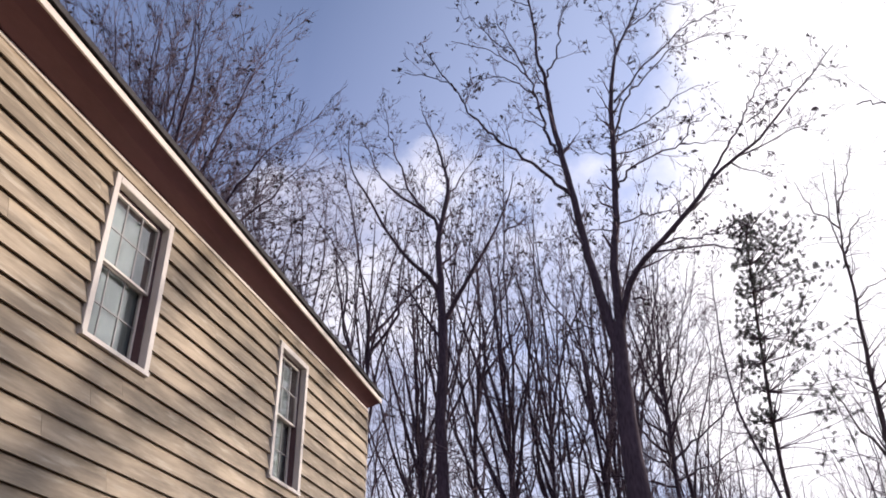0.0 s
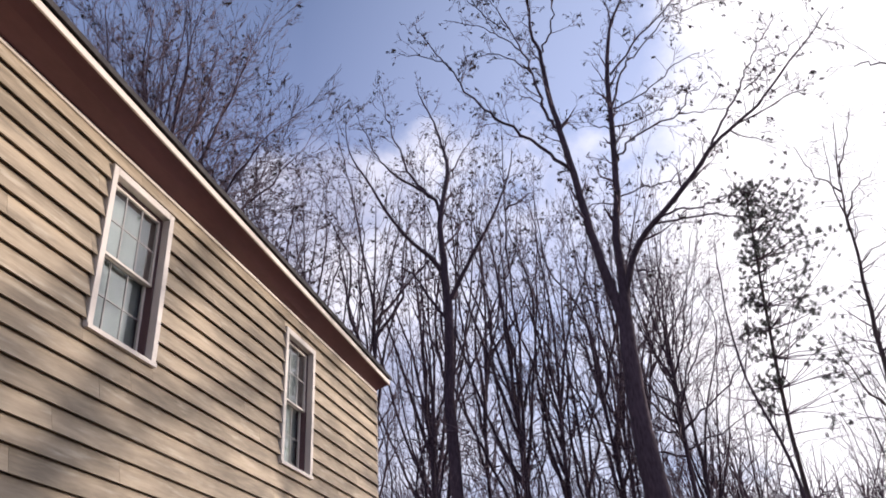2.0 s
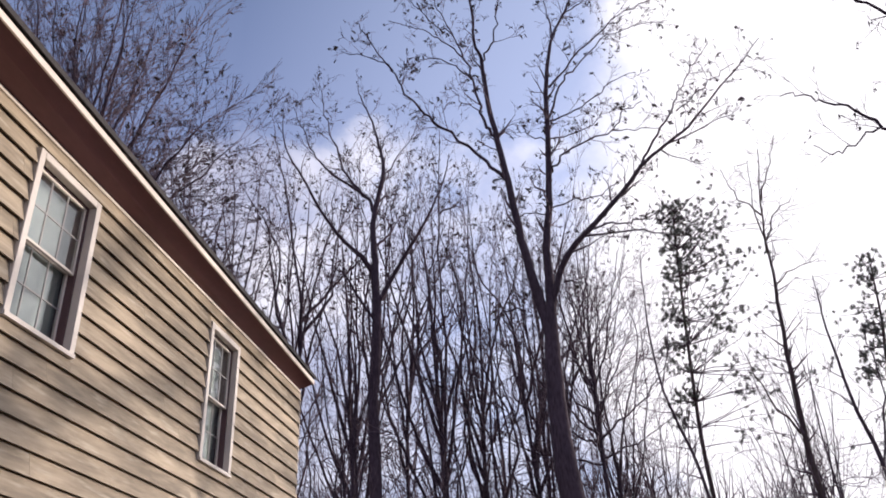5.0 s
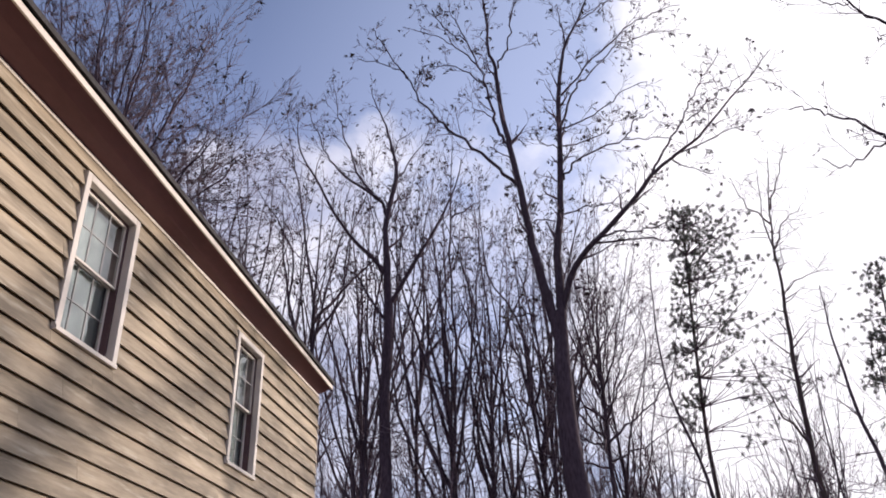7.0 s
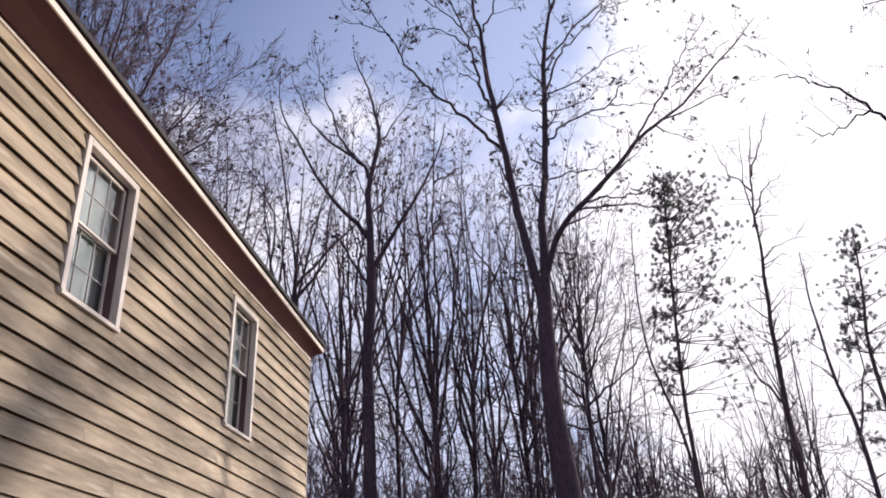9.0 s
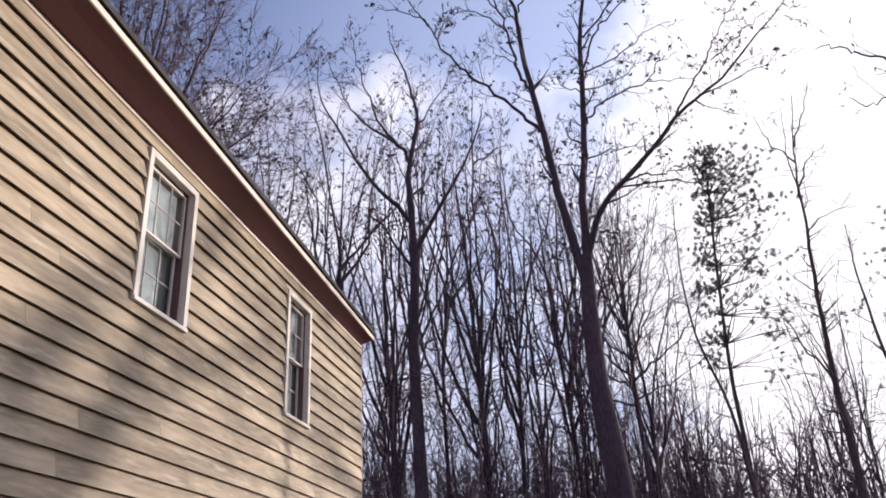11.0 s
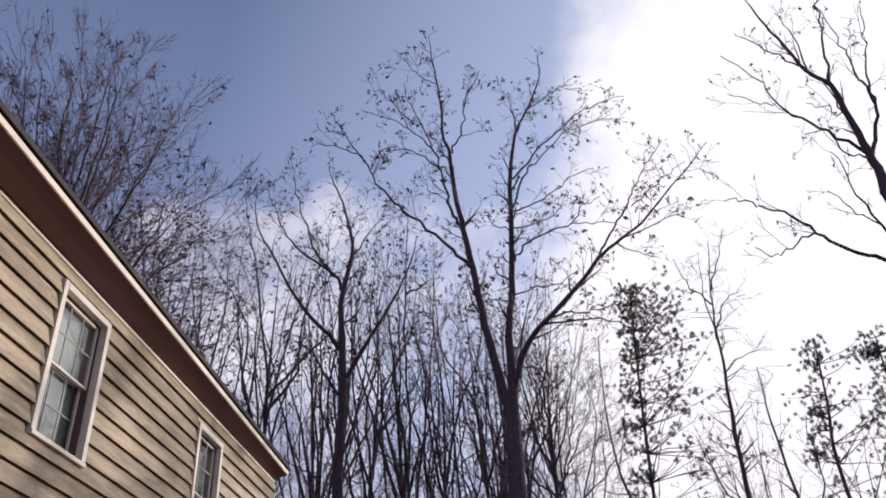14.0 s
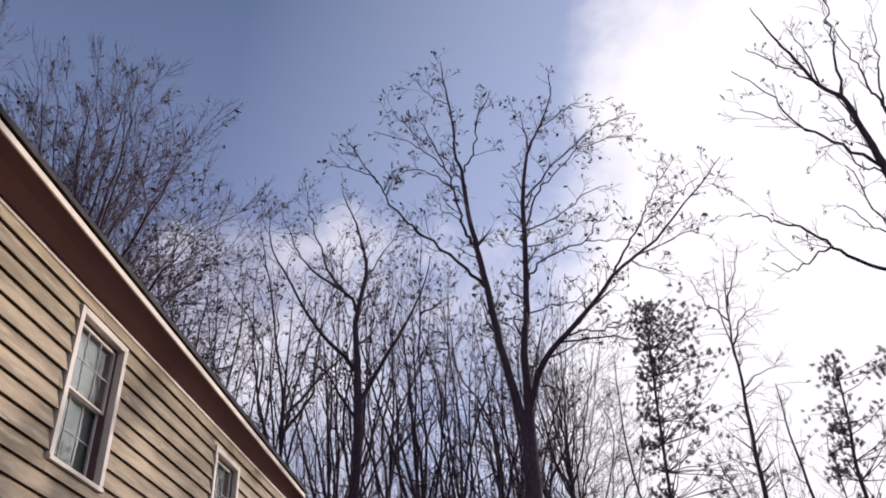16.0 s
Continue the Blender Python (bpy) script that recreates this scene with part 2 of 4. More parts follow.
for s, name in ((1, "roof"), (-1, "roof")):
    edge = EX + 0.03 if s > 0 else 2 * RIDGE_X - EX - 0.03
    z0 = 5.962
    zr = z0 + SLOPE * abs(edge - RIDGE_X)
    bm = bmesh.new()
    sec = [(edge, z0), (edge, z0 + 0.05), (RIDGE_X, zr + 0.05), (RIDGE_X, zr)]
    prism(bm, sec if s < 0 else sec[::-1], YA - 0.1, YB - 0.01)
    slope = part(name, bm, M_SHINGLE, house, "dark asphalt shingle roof slope")
    if s > 0:
        skew(slope)
far_eave = 2 * RIDGE_X - EX
for wall_x, lip_x, label in ((WX + 0.001, EX - 0.022, "dark brown painted soffit"), (XB - 0.001, far_eave + 0.022, "")):
    bm = bmesh.new()
    sec = [(wall_x, TOP), (wall_x, TOP + 0.015), (lip_x, LIP + 0.015), (lip_x, LIP)]
    prism(bm, sec if lip_x < wall_x else sec[::-1], YA - 0.1, YB - 0.03)
    soffit = part("soffit", bm, M_SOFFIT, house, label)
    if label:
        skew(soffit)
skew(box_part("fascia", M_FASCIA, house, EX - 0.02, EX, YA - 0.1, YB - 0.025, LIP - 0.006, 5.955, 0.003, "sunlit tan fascia board"))
box_part("fascia", M_FASCIA, house, 2 * RIDGE_X - EX, 2 * RIDGE_X - EX + 0.02, YA - 0.1, YB - 0.025, LIP - 0.006, 5.955, 0.003)
skew(box_part("eave_return", M_SOFFIT, house, WX + 0.001, EX - 0.022, YB - 0.06, YB - 0.04, LIP + 0.016, 5.955))
box_part("frieze_bead", M_FASCIA, house, WX + 0.001, WX + 0.035, YA, YB, TOP - 0.034, TOP - 0.001, 0.004, "narrow pale trim under the soffit")
box_part("corner_board", M_TRIM, house, WX - 0.08, WX + 0.030, YB + 0.002, YB + 0.022, 0.2, TOP - 0.04, 0.003, "pale corner board")


def window(y0, y1, z0, z1):
    """A double-hung window with three by two lights in each sash."""
    F = WX + 0.052
    bm = bmesh.new()
    w = 0.066
    box(bm, WX - 0.02, F, y0, y0 + w, z0, z1, 0.004)
    box(bm, WX - 0.02, F, y1 - w, y1, z0, z1, 0.004)
    box(bm, WX - 0.02, F, y0 + w, y1 - w, z1 - w, z1, 0.004)
    win = part("window", bm, M_TRIM, house, "cream double-hung window with small panes")
    bm = bmesh.new()
    prism(bm, [(WX - 0.12, z0 + 0.055), (WX - 0.12, z0 + 0.012), (F + 0.012, z0), (F + 0.012, z0 + 0.035)], y0 + 0.002, y1 - 0.002)
    part("sill", bm, M_TRIM, win)
    # jamb linings, coloured as dark as the recess looks in shade
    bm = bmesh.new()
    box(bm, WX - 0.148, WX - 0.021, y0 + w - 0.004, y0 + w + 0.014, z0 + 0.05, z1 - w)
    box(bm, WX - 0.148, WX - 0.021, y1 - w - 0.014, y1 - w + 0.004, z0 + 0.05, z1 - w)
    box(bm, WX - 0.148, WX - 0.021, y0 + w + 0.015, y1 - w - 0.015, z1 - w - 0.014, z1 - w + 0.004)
    part("jamb", bm, M_JAMB, win, "jamb coloured dark brown for the shade in the reveal")
    a, b = y0 + w + 0.016, y1 - w - 0.016
    mid = (z0 + z1) / 2 + 0.01
    for x, lo, hi in ((WX - 0.030, mid - 0.018, z1 - w - 0.016), (WX - 0.080, z0 + 0.056, mid + 0.018)):
        s = 0.024
        bm = bmesh.new()
        box(bm, x - 0.03, x, a, a + s, lo, hi, 0.003)
        box(bm, x - 0.03, x, b - s, b, lo, hi, 0.003)
        box(bm, x - 0.03, x, a + s, b - s, lo, lo + s, 0.003)
        box(bm, x - 0.03, x, a + s, b - s, hi - s, hi, 0.003)
        part("sash", bm, M_TRIM, win)
        ya, yb, za, zb = a + s, b - s, lo + s, hi - s
        for k in (1, 2):
            y = ya + (yb - ya) * k / 3
            box_part("muntin", M_MUNTIN, win, x - 0.022, x - 0.008, y - 0.006, y + 0.006, za, zb)
        z = (za + zb) / 2
        for k in range(3):
            p, q = ya + (yb - ya) * k / 3, ya + (yb - ya) * (k + 1) / 3
            box_part("muntin", M_MUNTIN, win, x - 0.021, x - 0.009, p + 0.008 * (k > 0), q - 0.008 * (k < 2), z - 0.006, z + 0.006)
            for u, v in ((za, z - 0.008), (z + 0.008, zb)):
                pane = box_part("pane", M_GLASS, win, x - 0.017, x - 0.013, p + 0.008 * (k > 0), q - 0.008 * (k < 2), u, v)
                pane.visible_shadow = False
    bm = bmesh.new()
    box(bm, WX - 0.137, WX - 0.130, y0 + 0.086, y1 - 0.086, z0 + 0.06, z1 - 0.086)
    tagged(part("window_blind", bm, M_BLIND), "grey blind drawn behind the window", "blind")
    return win


for spot in WIN:
    window(*spot)

# ---- trees ----
class Tubes:
    def __init__(self):
        self.v, self.f, self.n = [], [], 0

    def add(self, pts, radii, sides=4):
        pts = np.asarray(pts, float)
        t = np.empty_like(pts)
        t[1:-1] = pts[2:] - pts[:-2]
        t[0], t[-1] = pts[1] - pts[0], pts[-1] - pts[-2]
        t /= np.linalg.norm(t, axis=1)[:, None] + 1e-9
        mean = abs(t.mean(axis=0))
        ref = np.eye(3)[int(np.argmin(mean))]
        u = np.cross(t, ref)
        u /= np.linalg.norm(u, axis=1)[:, None] + 1e-9
        w = np.cross(t, u)
        a = np.arange(sides) * (2 * math.pi / sides)
        circle = np.cos(a)[None, :, None] * u[:, None, :] + np.sin(a)[None, :, None] * w[:, None, :]
        ring = pts[:, None, :] + np.asarray(radii, float)[:, None, None] * circle
        self.v.append(ring.reshape(-1, 3))
        n = self.n
        for i in range(len(pts) - 1):
            r = n + i * sides
            for k in range(sides):
                k2 = (k + 1) % sides
                self.f.append((r + k, r + k2, r + sides + k2, r + sides + k))
        self.n += len(pts) * sides

    def blades(self, tri):
        """Loose triangles, three corners each."""
        tri = np.asarray(tri, float).reshape(-1, 3)
        self.v.append(tri)
        self.f += [(self.n + i, self.n + i + 1, self.n + i + 2) for i in range(0, len(tri), 3)]
        self.n += len(tri)

    def mesh(self, name, mat, parent, label="", kind=""):
        me = bpy.data.meshes.new(name)
        if self.n:
            me.from_pydata(np.concatenate(self.v).tolist(), [], self.f)
        me.materials.append(mat)
        me.polygons.foreach_set("use_smooth", [True] * len(me.polygons))
        ob = new(name, me)
        ob.parent = parent
        return tagged(ob, label, kind=kind)


def unit(v):
    return v / (np.linalg.norm(v) + 1e-9)


def smooth_line(pts, steps=4):
    """A rounder line through a few points."""
    p = np.asarray(pts, float)
    q = np.vstack((2 * p[0] - p[1], p, 2 * p[-1] - p[-2]))
    out = []
    for i in range(1, len(q) - 2):
        for k in range(steps):
            t = k / steps
            a, b, c, d = q[i - 1], q[i], q[i + 1], q[i + 2]
            out.append(0.5 * (2 * b + (c - a) * t + (2 * a - 5 * b + 4 * c - d) * t * t + (3 * b - a - 3 * c + d) * t ** 3))
    return np.array(out + [p[-1]])


def wander(start, d, length, n, rng, lift=0.05, wobble=0.16):
    pts, d = [np.asarray(start, float)], unit(np.asarray(d, float))
    for _ in range(n):
        d = unit(d + rng.normal(0, wobble, 3) + np.array((0, 0, lift)))
        pts.append(pts[-1] + d * length / n)
    return np.array(pts)


def side_way(d, angle, rng):
    r = unit(np.cross(d, rng.normal(0, 1, 3)))
    return d * math.cos(angle) + r * math.sin(angle)


def sprout(tubes, tips, pts, radii, level, rng, spec):
    """Branches along a limb, and theirs in turn. spec: a row a level of count per metre, share of the limb left bare, length, spread, lift."""
    per_m, bare, length, spread, lift = spec[level]
    seg = np.linalg.norm(np.diff(pts, axis=0), axis=1)
    total = seg.sum()
    along = np.r_[0, np.cumsum(seg)] / total
    for _ in range(max(2, int(per_m * total * (1 - bare) + rng.random()))):
        s = bare + (1 - bare) * rng.random() ** 0.8
        i = min(len(seg) - 1, int(np.searchsorted(along, s, side="right")) - 1)
        f = (s - along[i]) / max(1e-6, along[i + 1] - along[i])
        at = pts[i] + (pts[i + 1] - pts[i]) * f
        r = (radii[i] + (radii[i + 1] - radii[i]) * f) * rng.uniform(0.35, 0.6)
        d = side_way(unit(pts[i + 1] - pts[i]), radians(rng.uniform(*spread)), rng)
        long = length * rng.uniform(0.5, 1.3) * (1.15 - 0.6 * s)
        n = 4 if level + 1 < len(spec) else 3
        line = wander(at, d, long, n, rng, lift, 0.16)
        rr = np.linspace(max(r, 0.006), 0.004, n + 1)
        tubes.add(line, rr, 4 if rr[0] > 0.03 else 3)
        if level + 1 < len(spec):
            sprout(tubes, tips, line, rr, level + 1, rng, spec)
        else:
            tips.append(line[-1])
            tips.append(line[-2])


def fork(tubes, tips, at, d, length, r, depth, rng, spread=(12, 30), lift=0.06, bend=0.07):
    """A branch that parts in two or three at its end, over and over, with short spurs on the way."""
    n = 4 if depth > 1 else 3
    line = wander(at, d, length, n, rng, lift, bend)
    end = max(0.005, r * 0.66)
    tubes.add(line, np.linspace(r, end, n + 1), 5 if r > 0.05 else 4 if r > 0.022 else 3)
    if depth == 0:
        tips.append(line[-1])
        tips.append(line[-2])
        return
    out = unit(line[-1] - line[-2])
    across = unit(np.cross(out, rng.normal(0, 1, 3)))
    kids = [(0.5, 0.80), (-1.0, 0.70)] + ([(0.9, 0.62)] if rng.random() < 0.4 else [])
    for side, share in kids:
        a = radians(rng.uniform(*spread)) * side
        fork(tubes, tips, line[-1], out * math.cos(a) + across * math.sin(a) + rng.normal(0, 0.06, 3), length * share * rng.uniform(0.85, 1.1), end, depth - 1, rng, spread, lift, bend)
    for _ in range(2):
        i = int(rng.integers(1, n))
        spur = side_way(unit(line[i + 1] - line[i]), radians(rng.uniform(25, 55)), rng)
        fork(tubes, tips, line[i], spur, length * rng.uniform(0.3, 0.55), max(0.0045, end * 0.5), max(0, depth - 2), rng, spread, lift, bend * 1.4)


def ramify(tubes, tips, pts, radii, rng, per_m, bare, length, depth, spread, lift):
    """Forking branches along a limb and at its end."""
    seg = np.linalg.norm(np.diff(pts, axis=0), axis=1)
    along = np.r_[0, np.cumsum(seg)]
    total = along[-1]
    count = max(2, int(per_m * total * (1 - bare)))
    for k in range(count):
        s = total * (bare + (1 - bare) * (k + rng.random()) / count)
        i = min(len(seg) - 1, int(np.searchsorted(along, s, side="right")) - 1)
        f = (s - along[i]) / max(1e-6, seg[i])
        r = radii[i] + (radii[i + 1] - radii[i]) * f
        d = side_way(unit(pts[i + 1] - pts[i]), radians(rng.uniform(18, 42)), rng)
        fork(tubes, tips, pts[i] + (pts[i + 1] - pts[i]) * f, d, length * rng.uniform(0.7, 1.2) * (1.1 - 0.35 * s / total), max(0.008, r * 0.5), depth, rng, spread, lift)
    fork(tubes, tips, pts[-1], unit(pts[-1] - pts[-2]), length * 0.8, max(0.008, radii[-1]), depth, rng, spread, lift)


def leaves_at(tubes, tips, share, size, rng):
    for p in tips:
        if rng.random() > share:
            continue
        s = size * rng.uniform(0.6, 1.4)
        a, b = unit(rng.normal(0, 1, 3)) * s * 0.75, unit(rng.normal(0, 1, 3)) * s * 0.65
        down = np.array((0, 0, -s * 0.6))
        tubes.blades([p, p + a + b, p + down + a, p, p + a - b, p + down + b, p, p - b + down, p - a * 0.4 + down])


def finish(name, base, trunk, limbs, spec, seed, label, leaf=0.0, leaf_size=0.06, bark=None, category="tree", twig_from_trunk=False, leaf_above=0.0):
    """A bare tree from a trunk and its main limbs, each a line with two radii, in metres from its base."""
    rng = np.random.default_rng(seed)
    tree = tagged(new(name), label, category)
    tree.location = base
    twigs, tips = Tubes(), []
    for k, (line, ra, rb) in enumerate([trunk] + limbs):
        p = smooth_line(line)
        p[1:-1] += rng.normal(0, 0.01 if k == 0 or ra > 0.1 else 0.035, p[1:-1].shape)
        s = np.linspace(0, 1, len(p))
        r = ra + (rb - ra) * s ** (1.0 if k == 0 else 0.72)
        if k == 0:
            r = r * (1 + 0.7 * np.exp(-(p[:, 2] / 0.5)))
        t = Tubes()
        t.add(p, r, 12 if ra > 0.12 else 7)
        t.mesh("trunk" if k == 0 else "limb", bark or M_BARK, tree)
        if k or twig_from_trunk:
            if isinstance(spec, dict):
                ramify(twigs, tips, p, r, rng, **spec)
            else:
                sprout(twigs, tips, p, r, 0, rng, spec)
    twigs.mesh("twigs", M_TWIG, tree, "fine bare twigs", "stuff")
    if leaf:
        lv = Tubes()
        leaves_at(lv, [p for p in tips if p[2] > leaf_above], leaf, leaf_size, rng)
        lv.mesh("leaves", M_LEAF, tree, "a few dry brown leaves and seed heads", "stuff")
    return tree


def limb(ra, rb, *line):
    """A limb as a line of points from the tree's foot, thick at its start and thin at its end."""
    return list(line), ra * 0.82 if ra < 0.2 else ra, rb


BIG_SPEC = [(2.7, 0.2, 0.95, (25, 58), 0.06), (4.6, 0.12, 0.55, (22, 60), 0.03), (6.5, 0.1, 0.30, (20, 60), 0.02)]
big_limbs = []
# leaning leader and its boughs
big_limbs.append(limb(0.200, 0.012, (-0.08, 0, 9.3), (-0.18, 0, 10.09), (-0.41, -0.07, 11.38), (-0.61, -0.15, 12.76), (-0.75, -0.23, 14.21), (-0.94, -0.3, 15.58), (-1.09, -0.38, 16.8), (-1.15, -0.45, 17.86), (-1.17, -0.53, 18.49), (-1.33, -0.6, 19.03), (-1.31, -0.67, 20.05), (-1.39, -0.75, 21.26), (-1.49, -0.83, 22.27), (-1.54, -0.9, 23.16)))
big_limbs.append(limb(0.085, 0.01, (-0.94, -0.3, 15.58), (-1.23, -0.13, 16.25), (-1.38, 0.04, 17.16), (-1.56, 0.21, 18.34), (-1.78, 0.39, 19.47), (-2.15, 0.56, 20.81), (-2.53, 0.73, 22.09), (-2.74, 0.9, 23.13)))
big_limbs.append(limb(0.04, 0.01, (-1.56, 0.2, 18.33), (-2.02, -0.13, 18.7), (-2.7, -0.47, 18.84), (-3.36, -0.8, 18.56)))
big_limbs.append(limb(0.04, 0.01, (-1.75, 0.4, 19.4), (-2.46, 0.67, 20.56), (-3.08, 0.93, 21.42), (-4.35, 1.2, 22.35)))
big_limbs.append(limb(0.03, 0.01, (-2.12, 0.6, 20.71), (-2.79, 0.33, 21.22), (-3.32, 0.07, 21.98), (-3.63, -0.2, 21.9)))
big_limbs.append(limb(0.025, 0.01, (-1.39, -0.7, 21.26), (-1.97, -0.45, 21.92), (-2.57, -0.2, 23.25)))
big_limbs.append(limb(0.05, 0.01, (-1.14, -0.5, 18.39), (-0.87, -0.68, 18.78), (-0.6, -0.86, 19.41), (-0.48, -1.04, 20.2), (-0.17, -1.22, 20.6), (0.05, -1.4, 20.89)))
big_limbs.append(limb(0.025, 0.01, (-1.29, -0.2, 16.74), (-1.74, 0.15, 17.4), (-2.16, 0.5, 18.18)))
big_limbs.append(limb(0.085, 0.01, (-0.75, -0.25, 14.2), (-1.26, -0.56, 14.74), (-2.18, -0.86, 15.64), (-2.87, -1.17, 16.22), (-3.32, -1.48, 16.78), (-3.6, -1.79, 17.43), (-4.05, -2.09, 17.61), (-4.92, -2.4, 17.81)))
big_limbs.append(limb(0.035, 0.01, (-3.57, -1.8, 17.35), (-4.15, -1.7, 18.36), (-4.55, -1.6, 19.32), (-4.68, -1.5, 19.79)))
# upright leader
big_limbs.append(limb(0.20, 0.012, (-0.06, 0, 9.5), (0, 0, 10.39), (0.06, 0.14, 12.13), (0.28, 0.29, 13.64), (0.48, 0.43, 15.91), (0.64, 0.58, 17.98), (0.84, 0.72, 19.26), (1.07, 0.87, 20.23), (1.57, 1.01, 21.33), (2.13, 1.16, 22.9), (2.19, 1.3, 24.05)))
big_limbs.append(limb(0.04, 0.01, (1.05, 0.9, 20.21), (0.96, 0.8, 21.09), (0.99, 0.7, 21.79)))
big_limbs.append(limb(0.04, 0.01, (1.49, 1, 21.2), (2.11, 1.27, 21.89), (2.78, 1.53, 22.47), (3.62, 1.8, 22.6)))
big_limbs.append(limb(0.055, 0.01, (0.62, 0.7, 16.9), (1.18, 1, 18.48), (1.72, 1.3, 19.25), (2.63, 1.6, 20.39), (3.6, 1.9, 21.05), (4.96, 2.2, 21.39)))
big_limbs.append(limb(0.05, 0.01, (0.73, 0.8, 18.1), (1.82, 0.6, 19.14), (2.86, 0.4, 20.05), (3.82, 0.2, 20.35), (4.64, 0, 20.34)))
big_limbs.append(limb(0.045, 0.01, (0.53, 0.6, 16.62), (1.01, 0.32, 16.58), (1.73, 0.05, 16.75), (2.46, -0.23, 17.1), (3.14, -0.5, 17.12)))
big_limbs.append(limb(0.035, 0.01, (0.48, 0.6, 16.05), (1.32, 0.87, 16.32), (2, 1.13, 16.86), (2.25, 1.4, 17.37)))
big_limbs.append(limb(0.06, 0.01, (0.42, 0.5, 14.77), (0.72, 0.12, 14.89), (1.21, -0.26, 15.04), (2.2, -0.64, 15.15), (2.46, -1.02, 15.34), (3.01, -1.4, 15.39)))
big_limbs.append(limb(0.025, 0.01, (2.2, -0.6, 15.16), (2.98, -0.75, 14.97), (3.41, -0.9, 14.72)))
big_limbs.append(limb(0.035, 0.01, (0.48, 0.6, 16.02), (0.01, 0.4, 16.05), (-0.22, 0.2, 16.36)))
big_limbs.append(limb(0.045, 0.01, (0.21, 0.3, 13.38), (0.73, 0.6, 13.81), (1.76, 0.9, 14.13), (2.33, 1.2, 14.64)))
big_limbs.append(limb(0.03, 0.01, (0.2, 0.3, 13.32), (-0.45, 0.6, 13.62), (-0.8, 0.9, 13.64)))
# low spreading leader
big_limbs.append(limb(0.185, 0.01, (-0.03, 0, 9.9), (0.11, 0, 10.71), (0.63, -0.21, 11.8), (1.4, -0.42, 12.47), (2.26, -0.63, 13.24), (2.71, -0.84, 13.7), (3.38, -1.06, 14.13), (4.04, -1.27, 14.48), (4.77, -1.48, 15.2), (5.59, -1.69, 15.93), (6.15, -1.9, 16.5)))
big_limbs.append(limb(0.055, 0.01, (2.77, -0.8, 13.81), (3.37, -0.56, 14.86), (3.94, -0.32, 15.77), (4.37, -0.08, 16.74), (4.92, 0.16, 17.75), (5.56, 0.4, 18.68)))
big_limbs.append(limb(0.035, 0.01, (3.47, -1, 14.2), (4.33, -1.6, 14.17), (4.99, -2.2, 14.06)))
big_limbs.append(limb(0.03, 0.01, (4, -0.4, 15.66), (4.73, -0.17, 16.41), (5.46, 0.07, 17.04), (6.03, 0.3, 17.6)))
big_limbs.append(limb(0.025, 0.01, (3.28, -0.9, 14.12), (3.91, -0.65, 13.87), (4.39, -0.4, 13.84)))
big_limbs.append(limb(0.05, 0.012, (1.14, -0.4, 12.29), (1.81, -0.73, 12.21), (2.29, -1.07, 11.94), (2.94, -1.4, 12.02)))
big_limbs.append(limb(0.045, 0.012, (0.97, -0.35, 12.12), (1.99, -0.11, 12.28), (2.77, 0.12, 12.27), (3.17, 0.36, 12.27), (3.45, 0.6, 12.01)))
big_limbs.append(limb(0.04, 0.02, (0.4, -0.1, 11.04), (0.69, -0.25, 10.94), (0.82, -0.4, 10.74)))
big_limbs.append(limb(0.035, 0.01, (-0.64, 0, 10.4), (-1.1, 0.2, 10.54), (-1.43, 0.4, 10.46)))
big_limbs = [(line, ra * (0.75 if ra > 0.15 else 0.85), rb) for line, ra, rb in big_limbs]
finish("large_tree", (0.7, 17.5, 0), limb(0.37, 0.155, (0.25, 0, -0.1), (0.12, 0, 3), (-0.02, 0, 5.7), (-0.13, 0, 7.0), (-0.11, 0, 9.0), (-0.04, 0.02, 10.45)),
             big_limbs, BIG_SPEC, 11, "tall bare forked hardwood with spreading limbs", 0.30, 0.100)

SECOND_SPEC = [(2.6, 0.2, 1.4, (22, 52), 0.08), (3.8, 0.15, 0.75, (22, 58), 0.04), (4.6, 0.1, 0.38, (20, 60), 0.02)]
second_limbs = []
second_limbs.append(limb(0.13, 0.012, (-0.02, 0, 13.78), (-0.07, 0.12, 16.12), (-0.18, 0.25, 17.66), (0.04, 0.38, 19.27), (0.2, 0.5, 20.42), (-0.02, 0.62, 21.66), (-0.32, 0.75, 22.98), (-0.81, 0.88, 24.38), (-1.02, 1, 25.15)))
second_limbs.append(limb(0.085, 0.01, (-0.14, 0.1, 15.64), (-0.47, -0.2, 16.11), (-1.18, -0.5, 16.86), (-1.92, -0.8, 18), (-2.59, -1.1, 19.43), (-3.07, -1.4, 20.35), (-3.23, -1.7, 21.25), (-3.13, -2, 22.41)))
second_limbs.append(limb(0.075, 0.01, (-0.19, 0.4, 18.13), (-0.45, 0.72, 19.14), (-1.4, 1.04, 20.68), (-2.05, 1.36, 22.44), (-2.64, 1.68, 24.61), (-3.1, 2, 26.59)))
second_limbs.append(limb(0.05, 0.01, (-0.54, 0.6, 19.26), (-1.91, 0.3, 20.4), (-2.58, 0, 21.26), (-2.92, -0.3, 22.24), (-3.27, -0.6, 23.24)))
second_limbs.append(limb(0.08, 0.01, (0.13, 0, 14.43), (1.04, -0.3, 15.78), (1.73, -0.6, 16.61), (2.42, -0.9, 17.69), (2.92, -1.2, 18.7), (3.08, -1.5, 19.25)))
second_limbs.append(limb(0.035, 0.01, (2.55, -1.1, 16.95), (3.26, -0.8, 17.54), (3.66, -0.5, 17.92)))
second_limbs.append(limb(0.04, 0.01, (0.18, 0.6, 20.07), (0.69, 1.3, 21.46), (1.42, 2, 23.53)))
